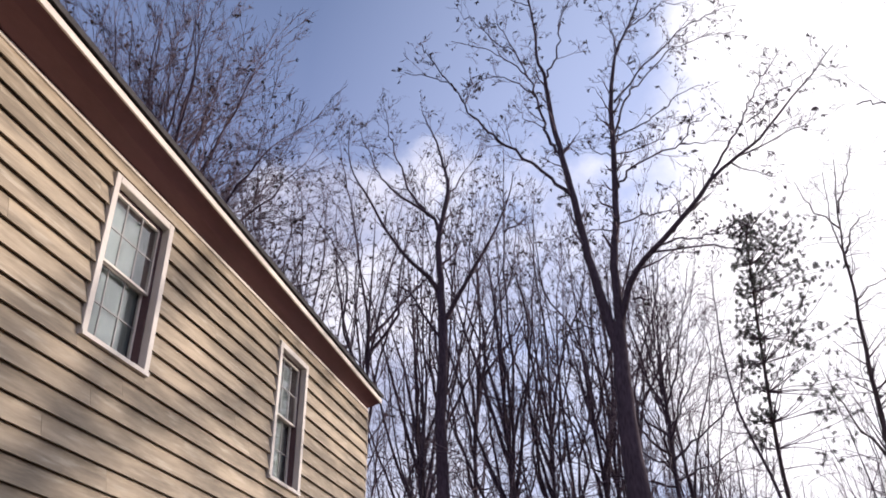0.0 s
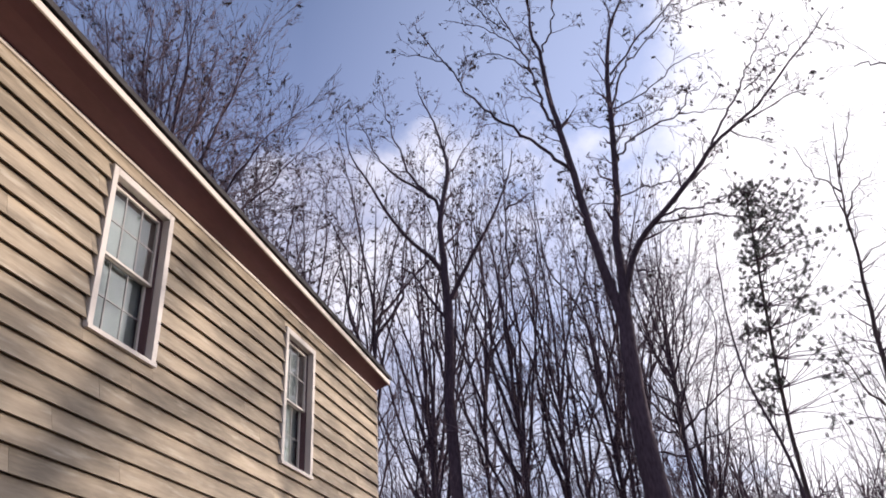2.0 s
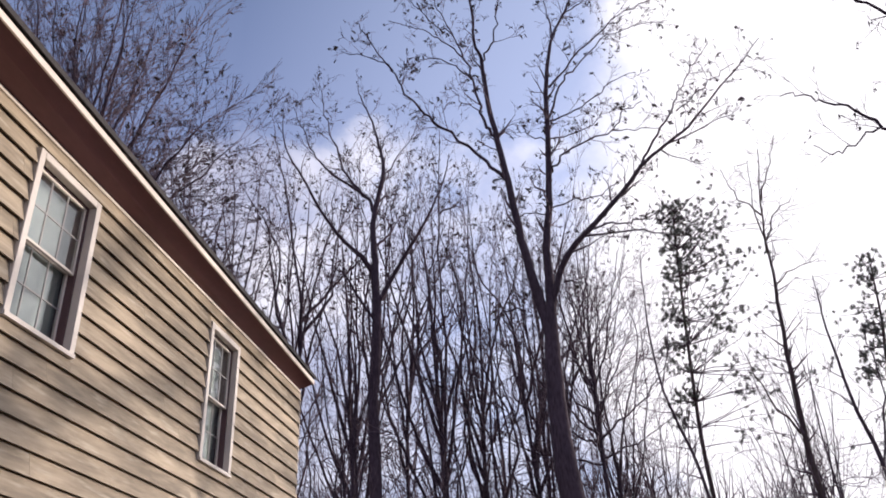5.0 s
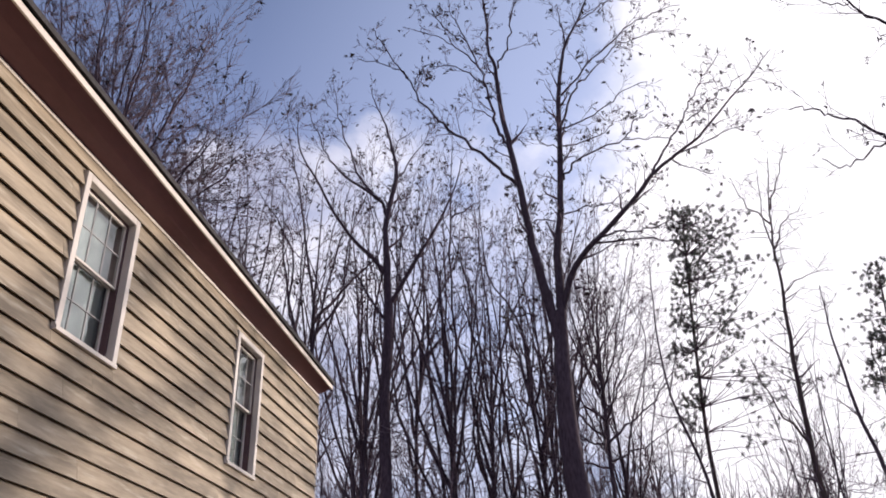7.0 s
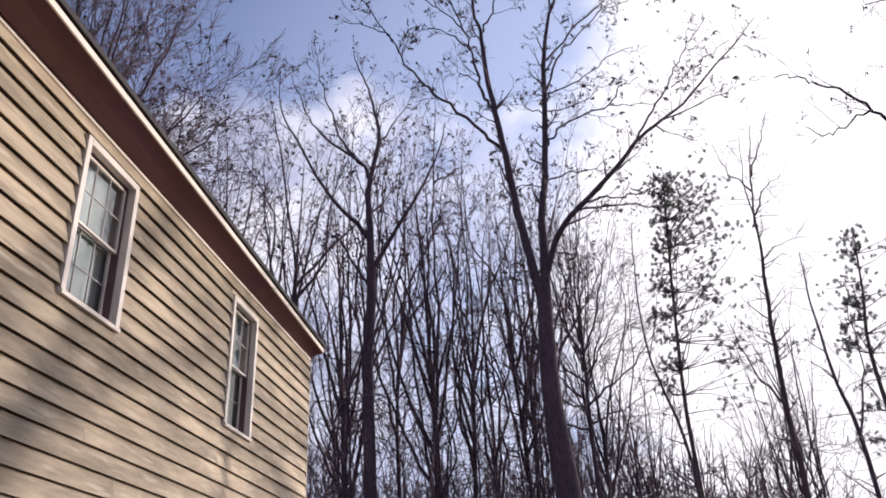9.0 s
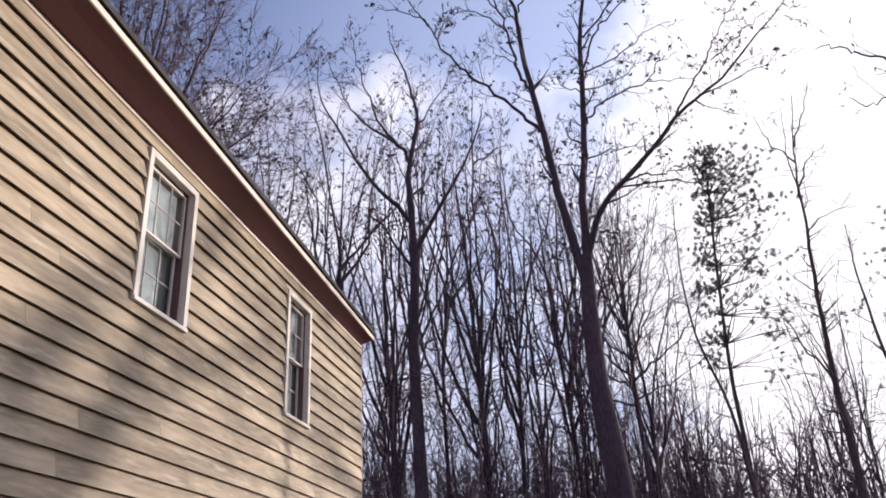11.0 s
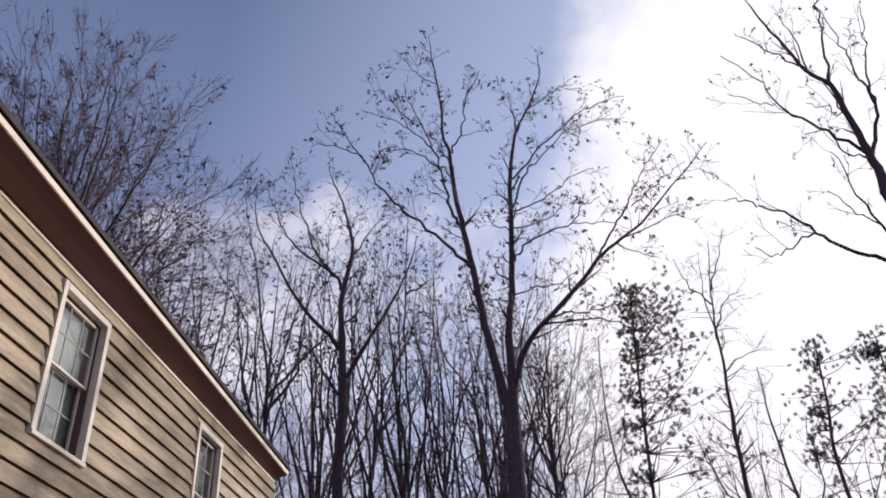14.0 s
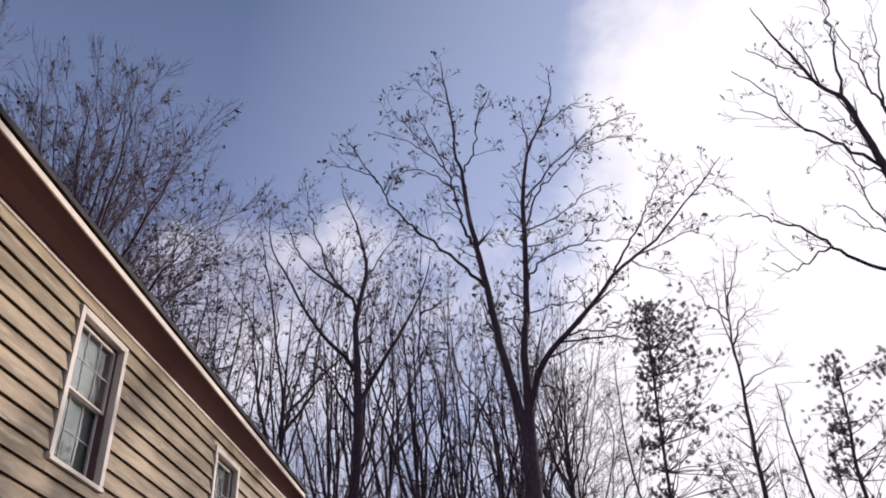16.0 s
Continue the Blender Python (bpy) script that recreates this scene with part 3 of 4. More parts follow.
second_limbs.append(limb(0.03, 0.01, (-0.03, 0.7, 21.14), (0.26, 0.45, 21.65), (0.89, 0.2, 22.11)))
second_limbs.append(limb(0.05, 0.012, (-0.09, 0, 13.7), (-1.5, 0.75, 16.1), (-2.42, 1.5, 17.0)))
second_limbs = [(line, ra * 1.55, rb) for line, ra, rb in second_limbs]
finish("tree", (-5.4, 24, 0), limb(0.25, 0.15, (0.1, 0, -0.1), (0, 0, 4), (-0.03, 0, 7.4), (-0.12, 0, 10.8), (-0.02, 0, 12.8), (0.03, 0, 14.4)),
                second_limbs, SECOND_SPEC, 12, "bare hardwood with a forked crown among the woods", 0.26, 0.10)

# near tree whose limbs reach in from beyond the view
NEAR_SPEC = [(1.5, 0.2, 1.0, (25, 55), 0.06), (2.2, 0.15, 0.55, (25, 60), 0.05), (3.0, 0.1, 0.28, (25, 65), 0.03)]
near_limbs = []
near_limbs.append(limb(0.20, 0.012, (-0.15, 0, 12.34), (-0.07, 0.05, 12.9), (-0.10, 0.1, 13.62), (-0.15, 0.15, 14.8), (-0.22, 0.2, 15.85), (-0.57, 0.3, 16.54), (-0.9, 0.4, 17.9), (-1.15, 0.5, 19.02), (-1.3, 0.6, 20.1)))
near_limbs.append(limb(0.085, 0.01, (-0.15, 0.05, 13.5), (-0.86, -0.05, 14.2), (-1.4, -0.1, 14.7), (-1.83, -0.2, 15.12), (-2.17, -0.3, 15.98), (-2.8, -0.4, 16.74)))
near_limbs.append(limb(0.03, 0.01, (-1.83, -0.2, 15.12), (-2.3, -0.1, 15.35), (-2.75, 0.1, 15.9)))
near_limbs.append(limb(0.045, 0.012, (-0.12, 0.05, 13.3), (-0.69, -0.1, 13.46), (-0.88, -0.2, 14.11), (-1.5, -0.3, 14.0)))
near_limbs.append(limb(0.11, 0.01, (-0.08, 0.1, 13.4), (0.3, 0.2, 14.2), (0.70, 0.35, 15.19), (0.72, 0.5, 16.1), (0.70, 0.6, 17.0), (0.74, 0.7, 17.95), (0.6, 0.8, 19.4)))
near_limbs.append(limb(0.06, 0.01, (0.71, 0.4, 15.3), (0.86, 0.3, 16.38), (1.1, 0.2, 17.4), (1.3, 0.1, 18.41)))
near_limbs.append(limb(0.075, 0.01, (-0.20, 0.2, 15.7), (-0.09, 0.0, 17.0), (0.05, -0.2, 18.0), (0.16, -0.3, 18.9), (0.2, -0.4, 20.0)))
near_limbs.append(limb(0.05, 0.01, (-0.55, 0.3, 16.5), (-0.47, 0.5, 18.0), (-0.55, 0.7, 19.2)))
near_limbs.append(limb(0.05, 0.01, (-0.2, 0.2, 15.4), (-0.42, 0.1, 14.85), (-0.6, 0.0, 14.98), (-1.1, -0.1, 15.1)))
near_limbs.append(limb(0.05, 0.01, (-0.6, 0.3, 16.6), (-1.1, 0.2, 17.0), (-1.7, 0.1, 17.6), (-2.1, 0.0, 17.9)))
near_limbs.append(limb(0.10, 0.012, (0.1, 0, 10.2), (-0.75, 0.05, 10.6), (-1.3, 0.1, 11.05), (-1.86, 0.1, 11.56), (-2.28, 0.1, 12.06), (-2.73, 0.1, 12.33), (-3.11, 0.1, 12.6), (-3.6, 0.1, 12.65)))
near_limbs.append(limb(0.045, 0.01, (-1.87, 0.1, 11.56), (-2.4, 0.3, 11.36), (-2.82, 0.4, 11.26), (-3.11, 0.5, 11.58)))
near_limbs.append(limb(0.08, 0.01, (0.05, 0, 10.4), (-0.57, -0.2, 11.11), (-0.92, -0.35, 12.12), (-1.2, -0.5, 13.26)))
near_limbs.append(limb(0.035, 0.01, (-0.6, -0.2, 11.3), (-1.1, -0.4, 11.6), (-1.6, -0.5, 12.2)))
near_limbs.append(limb(0.12, 0.012, (0.2, 0, 10.5), (1.2, 0.5, 12.5), (2.5, 1, 14.5), (3.2, 1.2, 17)))
near_limbs = [(line, ra * 0.66, rb) for line, ra, rb in near_limbs]
finish("tree", (9.6, 13, 0), limb(0.30, 0.135, (0.9, 0, -0.1), (0.7, 0, 4), (0.4, 0, 8), (0.15, 0, 10.5), (-0.13, 0, 12.4)),
              near_limbs, NEAR_SPEC, 13, "near bare hardwood with arching limbs", 0.26, 0.085)

# tree on the sunny side, whose boughs shade the wall
side_limbs = []
side_limbs.append(limb(0.26, 0.10, (0, 0, 6.3), (-1.2, -0.6, 7.2), (-2.5, -1.23, 7.39), (-4.0, -2.47, 7.53), (-5.0, -2.99, 7.81)))
side_limbs.append(limb(0.17, 0.08, (0, 0, 6.6), (-2.0, -0.1, 7.31), (-3.5, -1.15, 7.61), (-5.0, -2.24, 7.91), (-5.6, -2.7, 8.05)))
side_limbs.append(limb(0.13, 0.05, (0, 0, 6.9), (-2.0, 0.06, 7.76), (-3.5, -0.3, 8.04), (-4.5, -0.24, 8.34), (-5.5, 0.23, 8.85)))
side_limbs.append(limb(0.11, 0.05, (0, 0, 7.4), (-1.5, 0.5, 9.0), (-3.0, 0.3, 9.36), (-4.0, -0.2, 9.53), (-5.0, -0.76, 9.75)))
side_limbs.append(limb(0.16, 0.05, (0, 0, 5.9), (-2.0, -1.1, 6.7), (-3.4, -2.2, 6.8), (-4.8, -3.4, 7.1), (-5.4, -3.9, 7.2)))
side_limbs.append(limb(0.12, 0.04, (0, 0, 5.6), (-2.0, -0.6, 6.5), (-3.4, -1.5, 6.75), (-4.6, -2.2, 7.0)))
side_limbs.append(limb(0.15, 0.02, (0, 0, 8.5), (1.0, 0.6, 11), (1.8, 1.2, 13), (2.2, 1.5, 15)))
side_limbs.append(limb(0.15, 0.02, (0, 0, 9), (0.9, -0.8, 12), (1.2, -1.2, 14), (1.5, -1.5, 16)))
finish("tree", (20.0, 23.0, 0), limb(0.34, 0.12, (0, 0, -0.1), (0.05, 0, 3), (0, 0, 6), (0.1, 0, 9), (0.2, 0, 12)),
       side_limbs, [(4.5, 0.3, 1.2, (30, 70), 0.0), (4.0, 0.15, 0.6, (25, 65), 0.0)], 16, "bare hardwood whose boughs shade the house wall")

# fan-crowned tree behind the house
FAN = dict(per_m=2.1, bare=0.2, length=1.2, depth=3, spread=(9, 24), lift=0.0)


def dome_limbs(n, z0, z1, tall, wide, rng, r=0.07, turn=0.0):
    """Main limbs that fan out of a stem into a dome, the outer ones lower and more bowed."""
    limbs = []
    for k in range(n):
        a = turn + 2.399963 * k
        tilt = (k + 0.5) / n
        out, up = wide * tilt ** 0.6 * rng.uniform(0.85, 1.05), tall * (1 - 0.78 * tilt ** 1.3) * rng.uniform(0.9, 1.05)
        z = z1 + (z0 - z1) * tilt
        dx, dy = math.cos(a) * out, math.sin(a) * out
        limbs.append(([(0, 0, z), (dx * 0.36, dy * 0.36, z + up * 0.28), (dx * 0.70, dy * 0.70, z + up * 0.62), (dx, dy, z + up)], r * rng.uniform(0.75, 1.1), 0.014))
    return limbs


rng = np.random.default_rng(5)
finish("tree", (-11.5, 14.8, 0), ([(0, 0, -0.1), (0.1, 0, 5), (0, 0.1, 9), (0.1, 0, 12), (-0.1, 0.1, 15)], 0.30, 0.09),
              dome_limbs(30, 10.8, 13.0, 8.2, 5.2, rng, 0.085), FAN, 14, "wide-crowned bare hardwood behind the house", 0.035, 0.11)
rng = np.random.default_rng(6)
finish("tree", (-18.6, 15.5, 0), ([(0, 0, -0.1), (0.1, 0, 6), (0, 0.1, 10), (0.1, 0, 15), (-0.2, 0.1, 20)], 0.30, 0.09),
       dome_limbs(14, 15.0, 18.5, 8.0, 4.6, rng, 0.08, 1.1), FAN, 15, "taller bare hardwood behind the house", 0.06, 0.09)


# bushy tree just behind the large one
rng = np.random.default_rng(7)
finish("tree", (1.7, 24.5, 0), limb(0.13, 0.05, (0, 0, -0.1), (0.1, 0, 4), (0, 0.1, 8), (0.1, 0, 12)),
       dome_limbs(18, 8.0, 11.5, 4.6, 3.2, rng, 0.045), dict(per_m=3.2, bare=0.15, length=1.15, depth=2, spread=(10, 28), lift=-0.03), 17, "bushy bare tree behind the large forked hardwood")


# ---- woods ----
def steep_tree(seed, top, r, leaf, low=0.32, reach=2.6, n=7, sides=6):
    """A slim forest tree: a few steep leaders that part from the stem and spread into a narrow crown."""
    rng = np.random.default_rng(seed)
    drift = rng.normal(0, 0.55, (5, 2)).cumsum(axis=0)
    zs = [-0.1, top * 0.25, top * 0.5, top * 0.72, top * 0.9]
    line = [(drift[i][0] * 0.7, drift[i][1] * 0.7, zs[i]) for i in range(5)]
    limbs = []
    for k in range(n + sides):
        s = low + 0.24 * (k + rng.random()) / n if k < n else rng.uniform(0.25, 0.6)
        z = top * s
        j = max(0, min(3, int(np.searchsorted(zs, z)) - 1))
        f = (z - zs[j]) / (zs[j + 1] - zs[j])
        at = np.array(line[j]) * (1 - f) + np.array(line[j + 1]) * f
        a = rng.uniform(0, 2 * math.pi)
        if k < n:
            out, up, ra = reach * rng.uniform(0.3, 1.1), (top - z) * rng.uniform(0.62, 0.98), r * 0.62
        else:
            out = rng.uniform(0.8, 2.2)
            up, ra = out * rng.uniform(0.1, 1.0), r * 0.22
        dx, dy = math.cos(a) * out, math.sin(a) * out
        bend = rng.normal(0, 0.34, (2, 3))
        limbs.append(([tuple(at), tuple(at + np.array((dx * 0.36, dy * 0.36, up * 0.3)) + bend[0]), tuple(at + np.array((dx * 0.70, dy * 0.70, up * 0.68)) + bend[1]), tuple(at + np.array((dx, dy, up)))], ra, 0.016))
    return finish("tree", (0, 0, 0), (line, r, 0.02), limbs,
                  dict(per_m=0.62, bare=0.2, length=1.5, depth=2, spread=(16, 40), lift=0.03), seed, "slim bare forest hardwood with steep branches", leaf * 0.8, 0.125, twig_from_trunk=True, leaf_above=top * 0.7)


KINDS = [steep_tree(31, 22.5, 0.13, 0.36, low=0.34, reach=3.6, n=8), steep_tree(32, 21.5, 0.11, 0.40, low=0.40, reach=3.0), steep_tree(33, 23.5, 0.15, 0.26, low=0.28, reach=4.2, n=10),
         steep_tree(34, 17.0, 0.085, 0.03, low=0.2, n=6), steep_tree(35, 21.0, 0.11, 0.0, low=0.28, reach=3.4, n=11), steep_tree(36, 22.5, 0.13, 0.36, low=0.44, reach=3.0, n=8)]
# nearer row, then the one behind it: place, kind and scale
ROW = [(-9.2, 27.5, 5, 1.04), (-11.3, 29, 1, 1.08), (-13.4, 27, 2, 0.99), (-3.7, 27, 2, 0.92), (-1.4, 25, 3, 1.05),
       (-0.6, 30, 0, 0.96), (1.7, 28, 4, 0.78), (8.2, 27, 3, 0.72), (-7.3, 31, 1, 1.02), (-2.4, 29.5, 0, 0.98), (-0.2, 33, 5, 0.86), (1.0, 30, 3, 0.84), (3.6, 33, 3, 0.74), (-3.1, 25.5, 3, 0.86), (-7.0, 26, 3, 0.9)]
BEHIND = [(0.6, 34, 1, 0.95), (-15.5, 33, 1, 1.25), (4.4, 36, 4, 0.8), (9.2, 33, 3, 0.8), (12.5, 28, 3, 0.7), (-10.0, 38, 2, 1.2), (-17.5, 27, 0, 1.15),
          (15.5, 33, 4, 0.65), (11.0, 38, 4, 0.75), (2.4, 40, 4, 0.95), (-20, 33, 2, 1.2), (-7.0, 36, 1, 1.15)]
rng = np.random.default_rng(77)
used = set()
for x, y, k, s in ROW + BEHIND:
    m = Matrix.LocRotScale((x, y, 0), Euler((0, 0, rng.uniform(0, 6.28))), (s, s, s))
    if k in used:
        tagged(copy_thing(KINDS[k], m), group="forest trees")
    else:
        KINDS[k].matrix_basis = m
        tagged(KINDS[k], group="forest trees")
        used.add(k)


def pine(base, line, r, crown_low, seed, clumps, spread, label):
    rng = np.random.default_rng(seed)
    tree = tagged(new("pine_tree"), label, "pine tree")
    tree.location = base
    p = smooth_line(line)
    t = Tubes()
    t.add(p, np.linspace(r, 0.025, len(p)), 8)
    t.mesh("trunk", M_PINEBARK, tree)
    top = p[-1][2]
    wood, needles = Tubes(), Tubes()
    for _ in range(clumps // 5):
        z = crown_low + (top - crown_low) * rng.random() ** 0.8
        i = int(np.argmin(abs(p[:, 2] - z)))
        a = rng.uniform(0, 2 * math.pi)
        s = (z - crown_low) / (top - crown_low)
        long = spread * (1.05 - 0.70 * s) * rng.uniform(0.5, 1.15) * (1.6 if math.cos(a) > 0 else 0.38)
        b = wander(p[i], (math.cos(a), math.sin(a), 0.25), long, 5, rng, 0.03, 0.15)
        wood.add(b, np.linspace(0.022, 0.006, 6), 3)
        for _ in range(5):
            q = b[rng.integers(3, 6)] + rng.normal(0, 1, 3) * (0.24, 0.24, 0.10)
            up = unit(rng.normal(0, 0.5, 3) + np.array((0, 0, 0.8)))
            size, tri = rng.uniform(0.09, 0.16), []
            for _ in range(54):
                d = unit(rng.normal(0, 1, 3) + up * 0.5) * size * rng.uniform(0.45, 1.05)
                foot = q + up * rng.uniform(-0.06, 0.06) + d * 0.12
                w = unit(np.cross(d, rng.normal(0, 1, 3))) * 0.009
                tri += [foot - w, foot + w, foot + d]
            needles.blades(tri)
    wood.mesh("branches", M_TWIG, tree, "thin pine branches", "stuff")
    needles.mesh("needles", M_NEEDLE, tree, "tufts of dark green needles", "stuff")
    return tree


pine((5.0, 26, 0), [(0.2, 0, -0.1), (0.05, 0, 4), (0.01, 0, 7.2), (0.01, 0, 9.4), (0.24, 0, 13.2), (0.43, 0, 15.5), (0.62, 0, 17.8)], 0.10, 8.6, 41, 860, 2.9, "slim pine with tufted needles at the top")
pine((11.5, 26.5, 0), [(0.3, 0, -0.1), (0.15, 0, 6), (0, 0, 10.5), (0.3, 0, 12.6), (0.55, 0, 14.8)], 0.11, 6.5, 42, 420, 3.6, "pine with wide thin branches of needles")
pine((14.0, 26.7, 0), [(0.3, 0, -0.1), (0.15, 0, 6), (0, 0, 10), (0.2, 0, 12.6), (0.4, 0, 15.2)], 0.13, 5.0, 43, 800, 3.4, "pine with wide thin branches of needles")

SLIM_SPEC = [(4.6, 0.2, 1.15, (48, 85), 0.03), (3.8, 0.2, 0.42, (25, 60), 0.03)]
finish("tree", (6.6, 20, 0), ([(0.1, 0, -0.1), (0, 0, 3), (-0.01, 0, 5.8), (-0.01, 0, 7.6), (0.12, 0, 10.1), (0.27, 0, 11.8), (0.38, 0, 13.6), (0.79, 0, 16.0)], 0.11, 0.012),
       [([(0.34, 0, 12.9), (0.8, 0.3, 13.8), (1.5, 0.5, 14.5)], 0.035, 0.008), ([(0.4, 0, 13.7), (-0.1, 0.4, 14.8), (-0.3, 0.5, 15.8)], 0.03, 0.008), ([(0.5, 0, 14.2), (0.9, -0.4, 15.2), (1.2, -0.5, 16.1)], 0.03, 0.008), ([(0.24, 0, 11.5), (0.9, 0.2, 12.0), (1.7, 0.3, 12.3)], 0.025, 0.008), ([(0.3, 0, 12.3), (0.1, -0.5, 13.4), (0.2, -0.7, 15.2)], 0.035, 0.008), ([(0, 0, 7.2), (-0.6, 0.2, 8.4), (-0.9, 0.4, 9.8)], 0.04, 0.01)],
       SLIM_SPEC, 51, "slim straight bare tree with short side branches", bark=M_PINEBARK, twig_from_trunk=True)
finish("tree", (4.3, 22, 0), ([(0.4, 0, -0.1), (0.1, 0, 4), (-0.1, 0, 7), (-0.7, 0, 9.4), (-0.8, 0, 11.9), (-0.63, 0, 14.1)], 0.07, 0.01),
       [([(-0.7, 0, 9.6), (-0.3, 0.3, 11), (-0.2, 0.4, 12)], 0.02, 0.008)], SLIM_SPEC, 52, "thin bare sapling among taller trees", twig_from_trunk=True)
finish("tree", (6.9, 16, 0), ([(0.2, 0, -0.1), (0, 0, 3), (-0.1, 0, 5.5), (-0.3, 0, 7.0), (-0.4, 0, 8.5), (-0.36, 0, 9.8)], 0.07, 0.01),
       [([(-0.1, 0, 5.5), (0.4, 0.2, 7), (0.5, 0.3, 8.6)], 0.03, 0.008)], SLIM_SPEC, 53, "thin bare sapling among taller trees", twig_from_trunk=True)

# far woods and saplings
rng = np.random.default_rng(90)
far, brush = Tubes(), Tubes()
for _ in range(500):
    a = rng.uniform(radians(28), radians(152))
    d = rng.uniform(42, 80)
    x, y = math.cos(a) * d, math.sin(a) * d
    bearing = math.degrees(math.atan2(x, y))
    if bearing > 7 and rng.random() > (0.55 if bearing < 17 else 0.2):
        continue
    tall = rng.uniform(8.0, 14.0) * (1.18 if bearing < -8 else max(0.6, 0.92 - 0.012 * (bearing + 8)))
    line = wander((x, y, -0.1), (rng.normal(0, 0.04), rng.normal(0, 0.04), 1), tall, 6, rng, 0.08, 0.12)
    r = rng.uniform(0.05, 0.115)
    far.add(line, np.linspace(r, 0.02, 7), 5)
    for _ in range(14):
        i = rng.integers(2, 6)
        at = line[i] + (line[i + 1] - line[i]) * rng.random()
        b = wander(at, side_way(np.array((0, 0, 1.0)), radians(rng.uniform(15, 62)), rng), rng.uniform(2, 5), 4, rng, 0.05, 0.20)
        far.add(b, np.linspace(0.038, 0.012, 5), 3)
        for _ in range(5):
            j = rng.integers(1, 4)
            c = wander(b[j], side_way(unit(b[j + 1] - b[j]), radians(rng.uniform(20, 50)), rng), rng.uniform(0.8, 2.2), 3, rng, 0.06, 0.14)
            far.add(c, np.linspace(0.02, 0.009, 4), 3)
for _ in range(420):
    bearing, d = radians(rng.uniform(-27, 14)), rng.uniform(33, 62)
    x, y = math.sin(bearing) * d, math.cos(bearing) * d
    line = wander((x, y, -0.1), (rng.normal(0, 0.05), rng.normal(0, 0.05), 1), rng.uniform(8, 12.5), 6, rng, 0.08, 0.09)
    far.add(line, np.linspace(rng.uniform(0.05, 0.13), 0.015, 7), 4)
    for _ in range(12):
        i = rng.integers(2, 6)
        b = wander(line[i], side_way(np.array((0, 0, 1.0)), radians(rng.uniform(20, 75)), rng), rng.uniform(1.2, 3.2), 4, rng, 0.04, 0.22)
        far.add(b, np.linspace(0.026, 0.009, 5), 3)
tagged(far.mesh("far_woods", M_TWIG, None, "dense bare winter woods in the distance"), category="woods", kind="stuff")
for _ in range(520):
    a = rng.uniform(radians(35), radians(145))
    d = rng.uniform(22, 48)
    x, y = math.cos(a) * d, math.sin(a) * d
    # out of view towards the sun: extra saplings, added to shade the lower wall
    sunny = x > 0.72 * y
    if y < 12 or (x < -2.0 and y < 21) or (x > 0.2 * y and rng.random() > (0.75 if sunny else 0.16)):
        continue
    tall = rng.uniform(5, 8.2 if sunny else 10.5)
    line = wander((x, y, -0.1), (rng.normal(0, 0.12), rng.normal(0, 0.12), 1), tall, 5, rng, 0.08, 0.14)
    brush.add(line, np.linspace(rng.uniform(0.02, 0.05), 0.008, 6), 4)
    for _ in range(12):
        i = rng.integers(1, 5)
        b = wander(line[i] + (line[i + 1] - line[i]) * rng.random() if i < 5 else line[i], side_way(np.array((0, 0, 1.0)), radians(rng.uniform(25, 85)), rng), rng.uniform(0.8, 2.4), 3, rng, 0.02, 0.24)
        brush.add(b, np.linspace(0.014, 0.006, 4), 3)
        for _ in range(2):
            c = wander(b[1 + int(rng.integers(0, 2))], side_way(unit(b[2] - b[1]), radians(rng.uniform(25, 70)), rng), rng.uniform(0.4, 1.2), 2, rng, 0.03, 0.14)
            brush.add(c, np.linspace(0.008, 0.005, 3), 3)
tagged(brush.mesh("saplings", M_TWIG, None, "thicket of thin bare saplings under the trees, denser out of view to shade the wall"), category="saplings", kind="stuff")

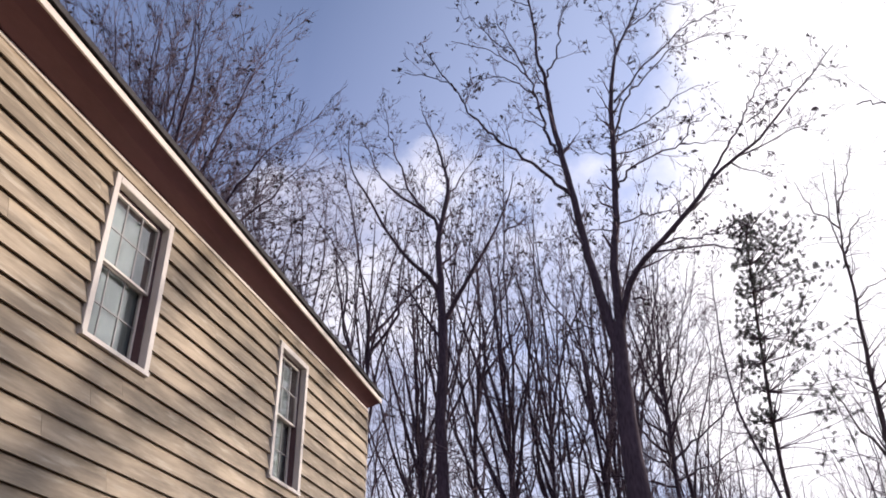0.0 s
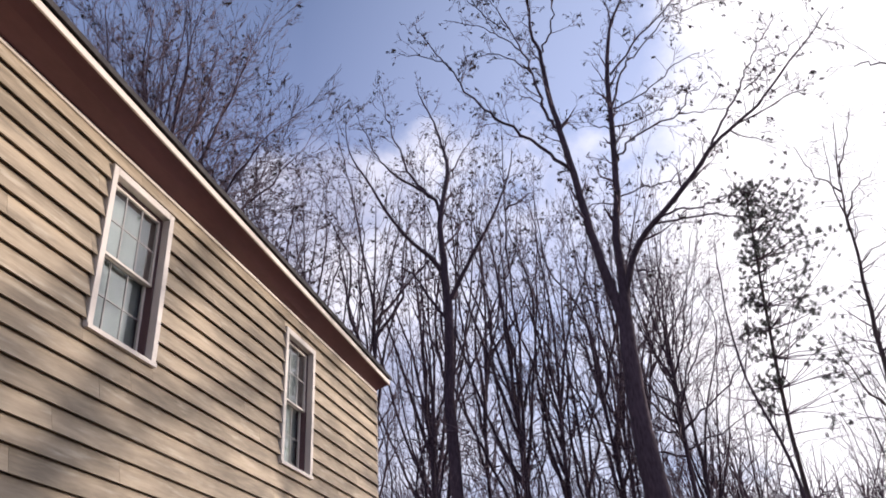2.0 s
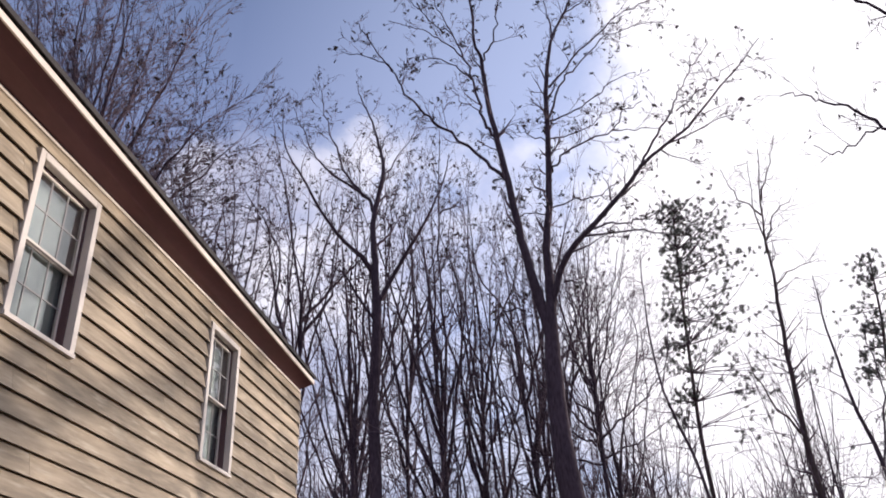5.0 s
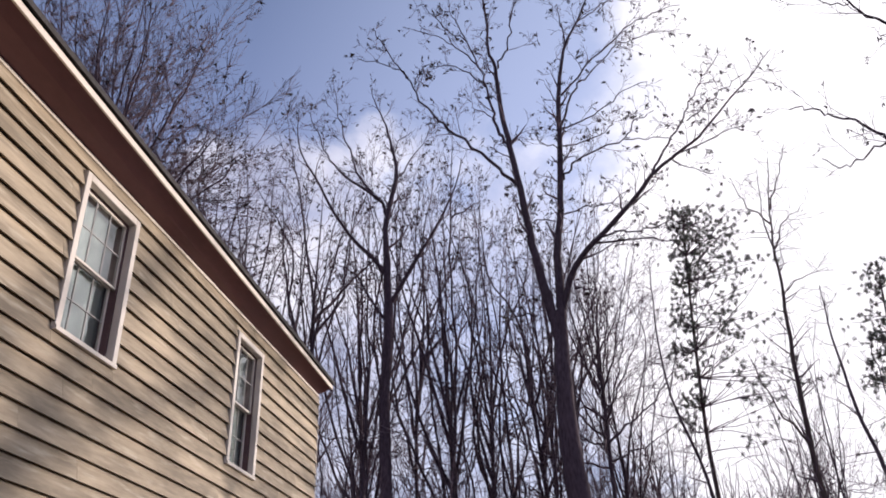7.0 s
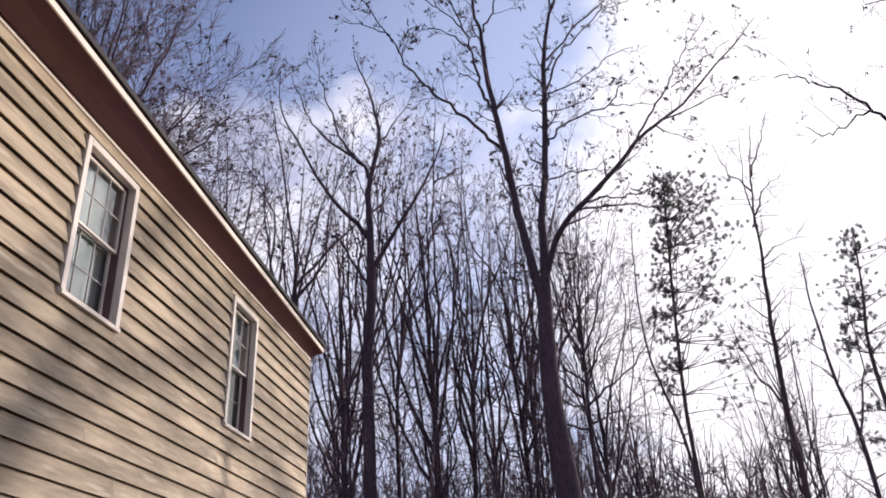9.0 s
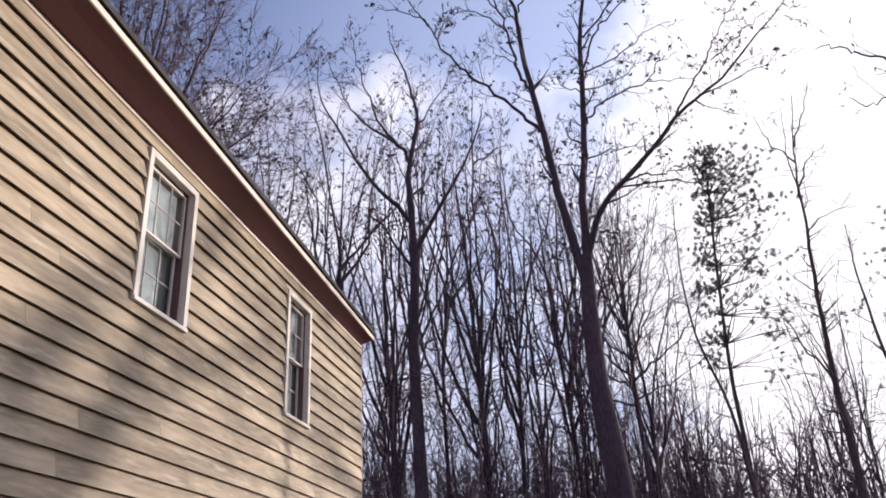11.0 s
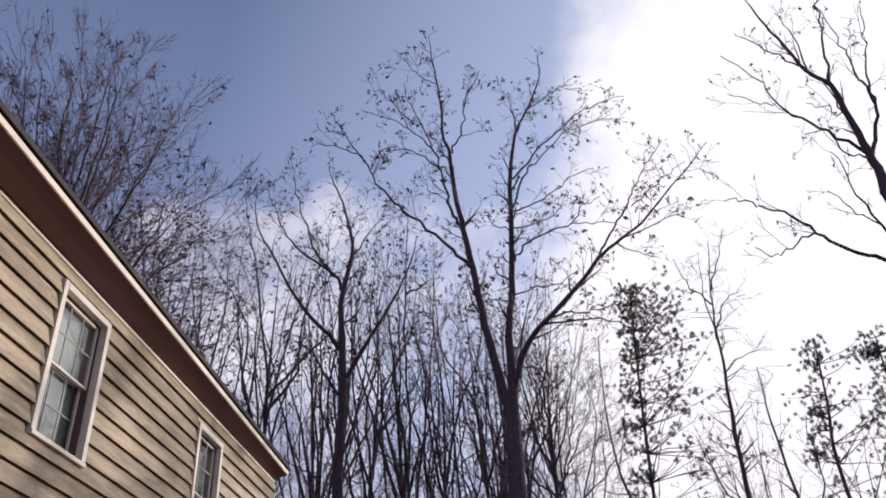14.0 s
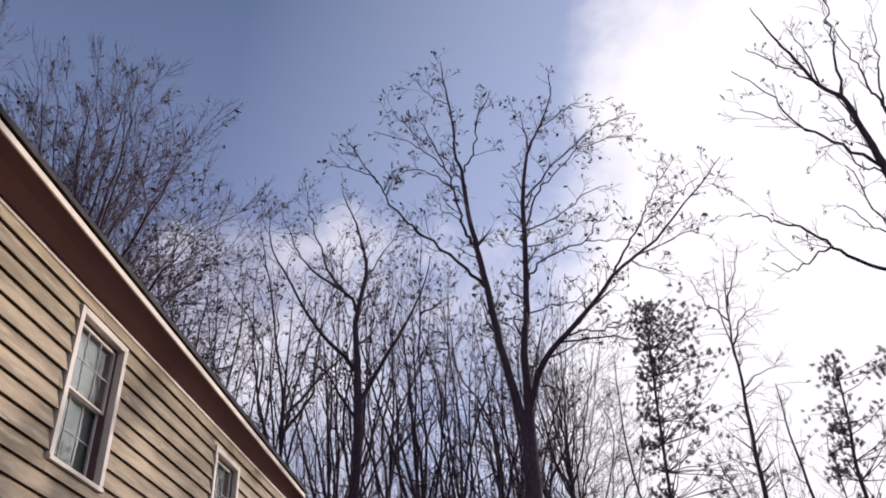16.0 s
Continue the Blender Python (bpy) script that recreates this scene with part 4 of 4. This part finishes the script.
# ---- siding boards ----
rng = random.Random(3)
shapes = {}


def board(y0, y1, lo, hi, z):
    """One lap board, or the piece of it between lo and hi."""
    key = (round(y1 - y0, 3), round(lo - z, 3), round(hi - z, 3))
    if key not in shapes:
        bm = bmesh.new()
        thick = lambda h: 0.045 - 0.037 * (h - z) / PITCH
        if lo == z and hi - lo > 0.05:      # a lip hangs over the board below
            prism(bm, [(0, 0.026), (thick(lo) - 0.009, 0.026), (thick(lo) - 0.009, 0), (thick(lo), 0), (thick(hi), hi - z), (0, hi - z)], 0, y1 - y0)
        else:
            prism(bm, [(0, lo - z), (thick(lo), lo - z), (thick(hi), hi - z), (0, hi - z)], 0, y1 - y0)
        me = bpy.data.meshes.new("board")
        bm.to_mesh(me)
        bm.free()
        me.materials.append(M_SIDING)
        shapes[key] = me
    ob = new("board", shapes[key])
    ob.parent = wall
    ob.location = (WX + 0.001, y0, z)


first = LINE - 25 * PITCH
k = 0
while True:
    z = first + k * PITCH
    if z >= TOP - 0.05:
        break
    hi_full = min(z + PITCH - 0.001, TOP - 0.036)
    joints = [YA]
    y = YA + rng.uniform(1.2, 4.5)
    while y < YB - 0.6:
        joints.append(y)
        y += rng.choice((2.44, 3.05, 3.66, 4.27))
    joints.append(YB)
    spans = []
    for a, b in zip(joints, joints[1:]):
        a2 = a + (0.0015 if a > YA else 0)
        b2 = b - (0.0015 if b < YB else 0)
        cuts = [(a2, b2)]
        for w0, w1, c, d in WIN:
            if hi_full <= c or z >= d:
                continue
            nxt = []
            for p, q in cuts:
                if q <= w0 or p >= w1:
                    nxt.append((p, q))
                    continue
                if p < w0:
                    nxt.append((p, w0 - 0.002))
                if q > w1:
                    nxt.append((w1 + 0.002, q))
                m0, m1 = max(p, w0), min(q, w1)
                if z < c - 0.005:
                    board(m0, m1, z, c - 0.003, z)
                if hi_full > d + 0.005:
                    board(m0, m1, d + 0.002, hi_full, z)
            cuts = nxt
        for p, q in cuts:
            if q - p > 0.01:
                board(p, q, z, hi_full, z)
    k += 1
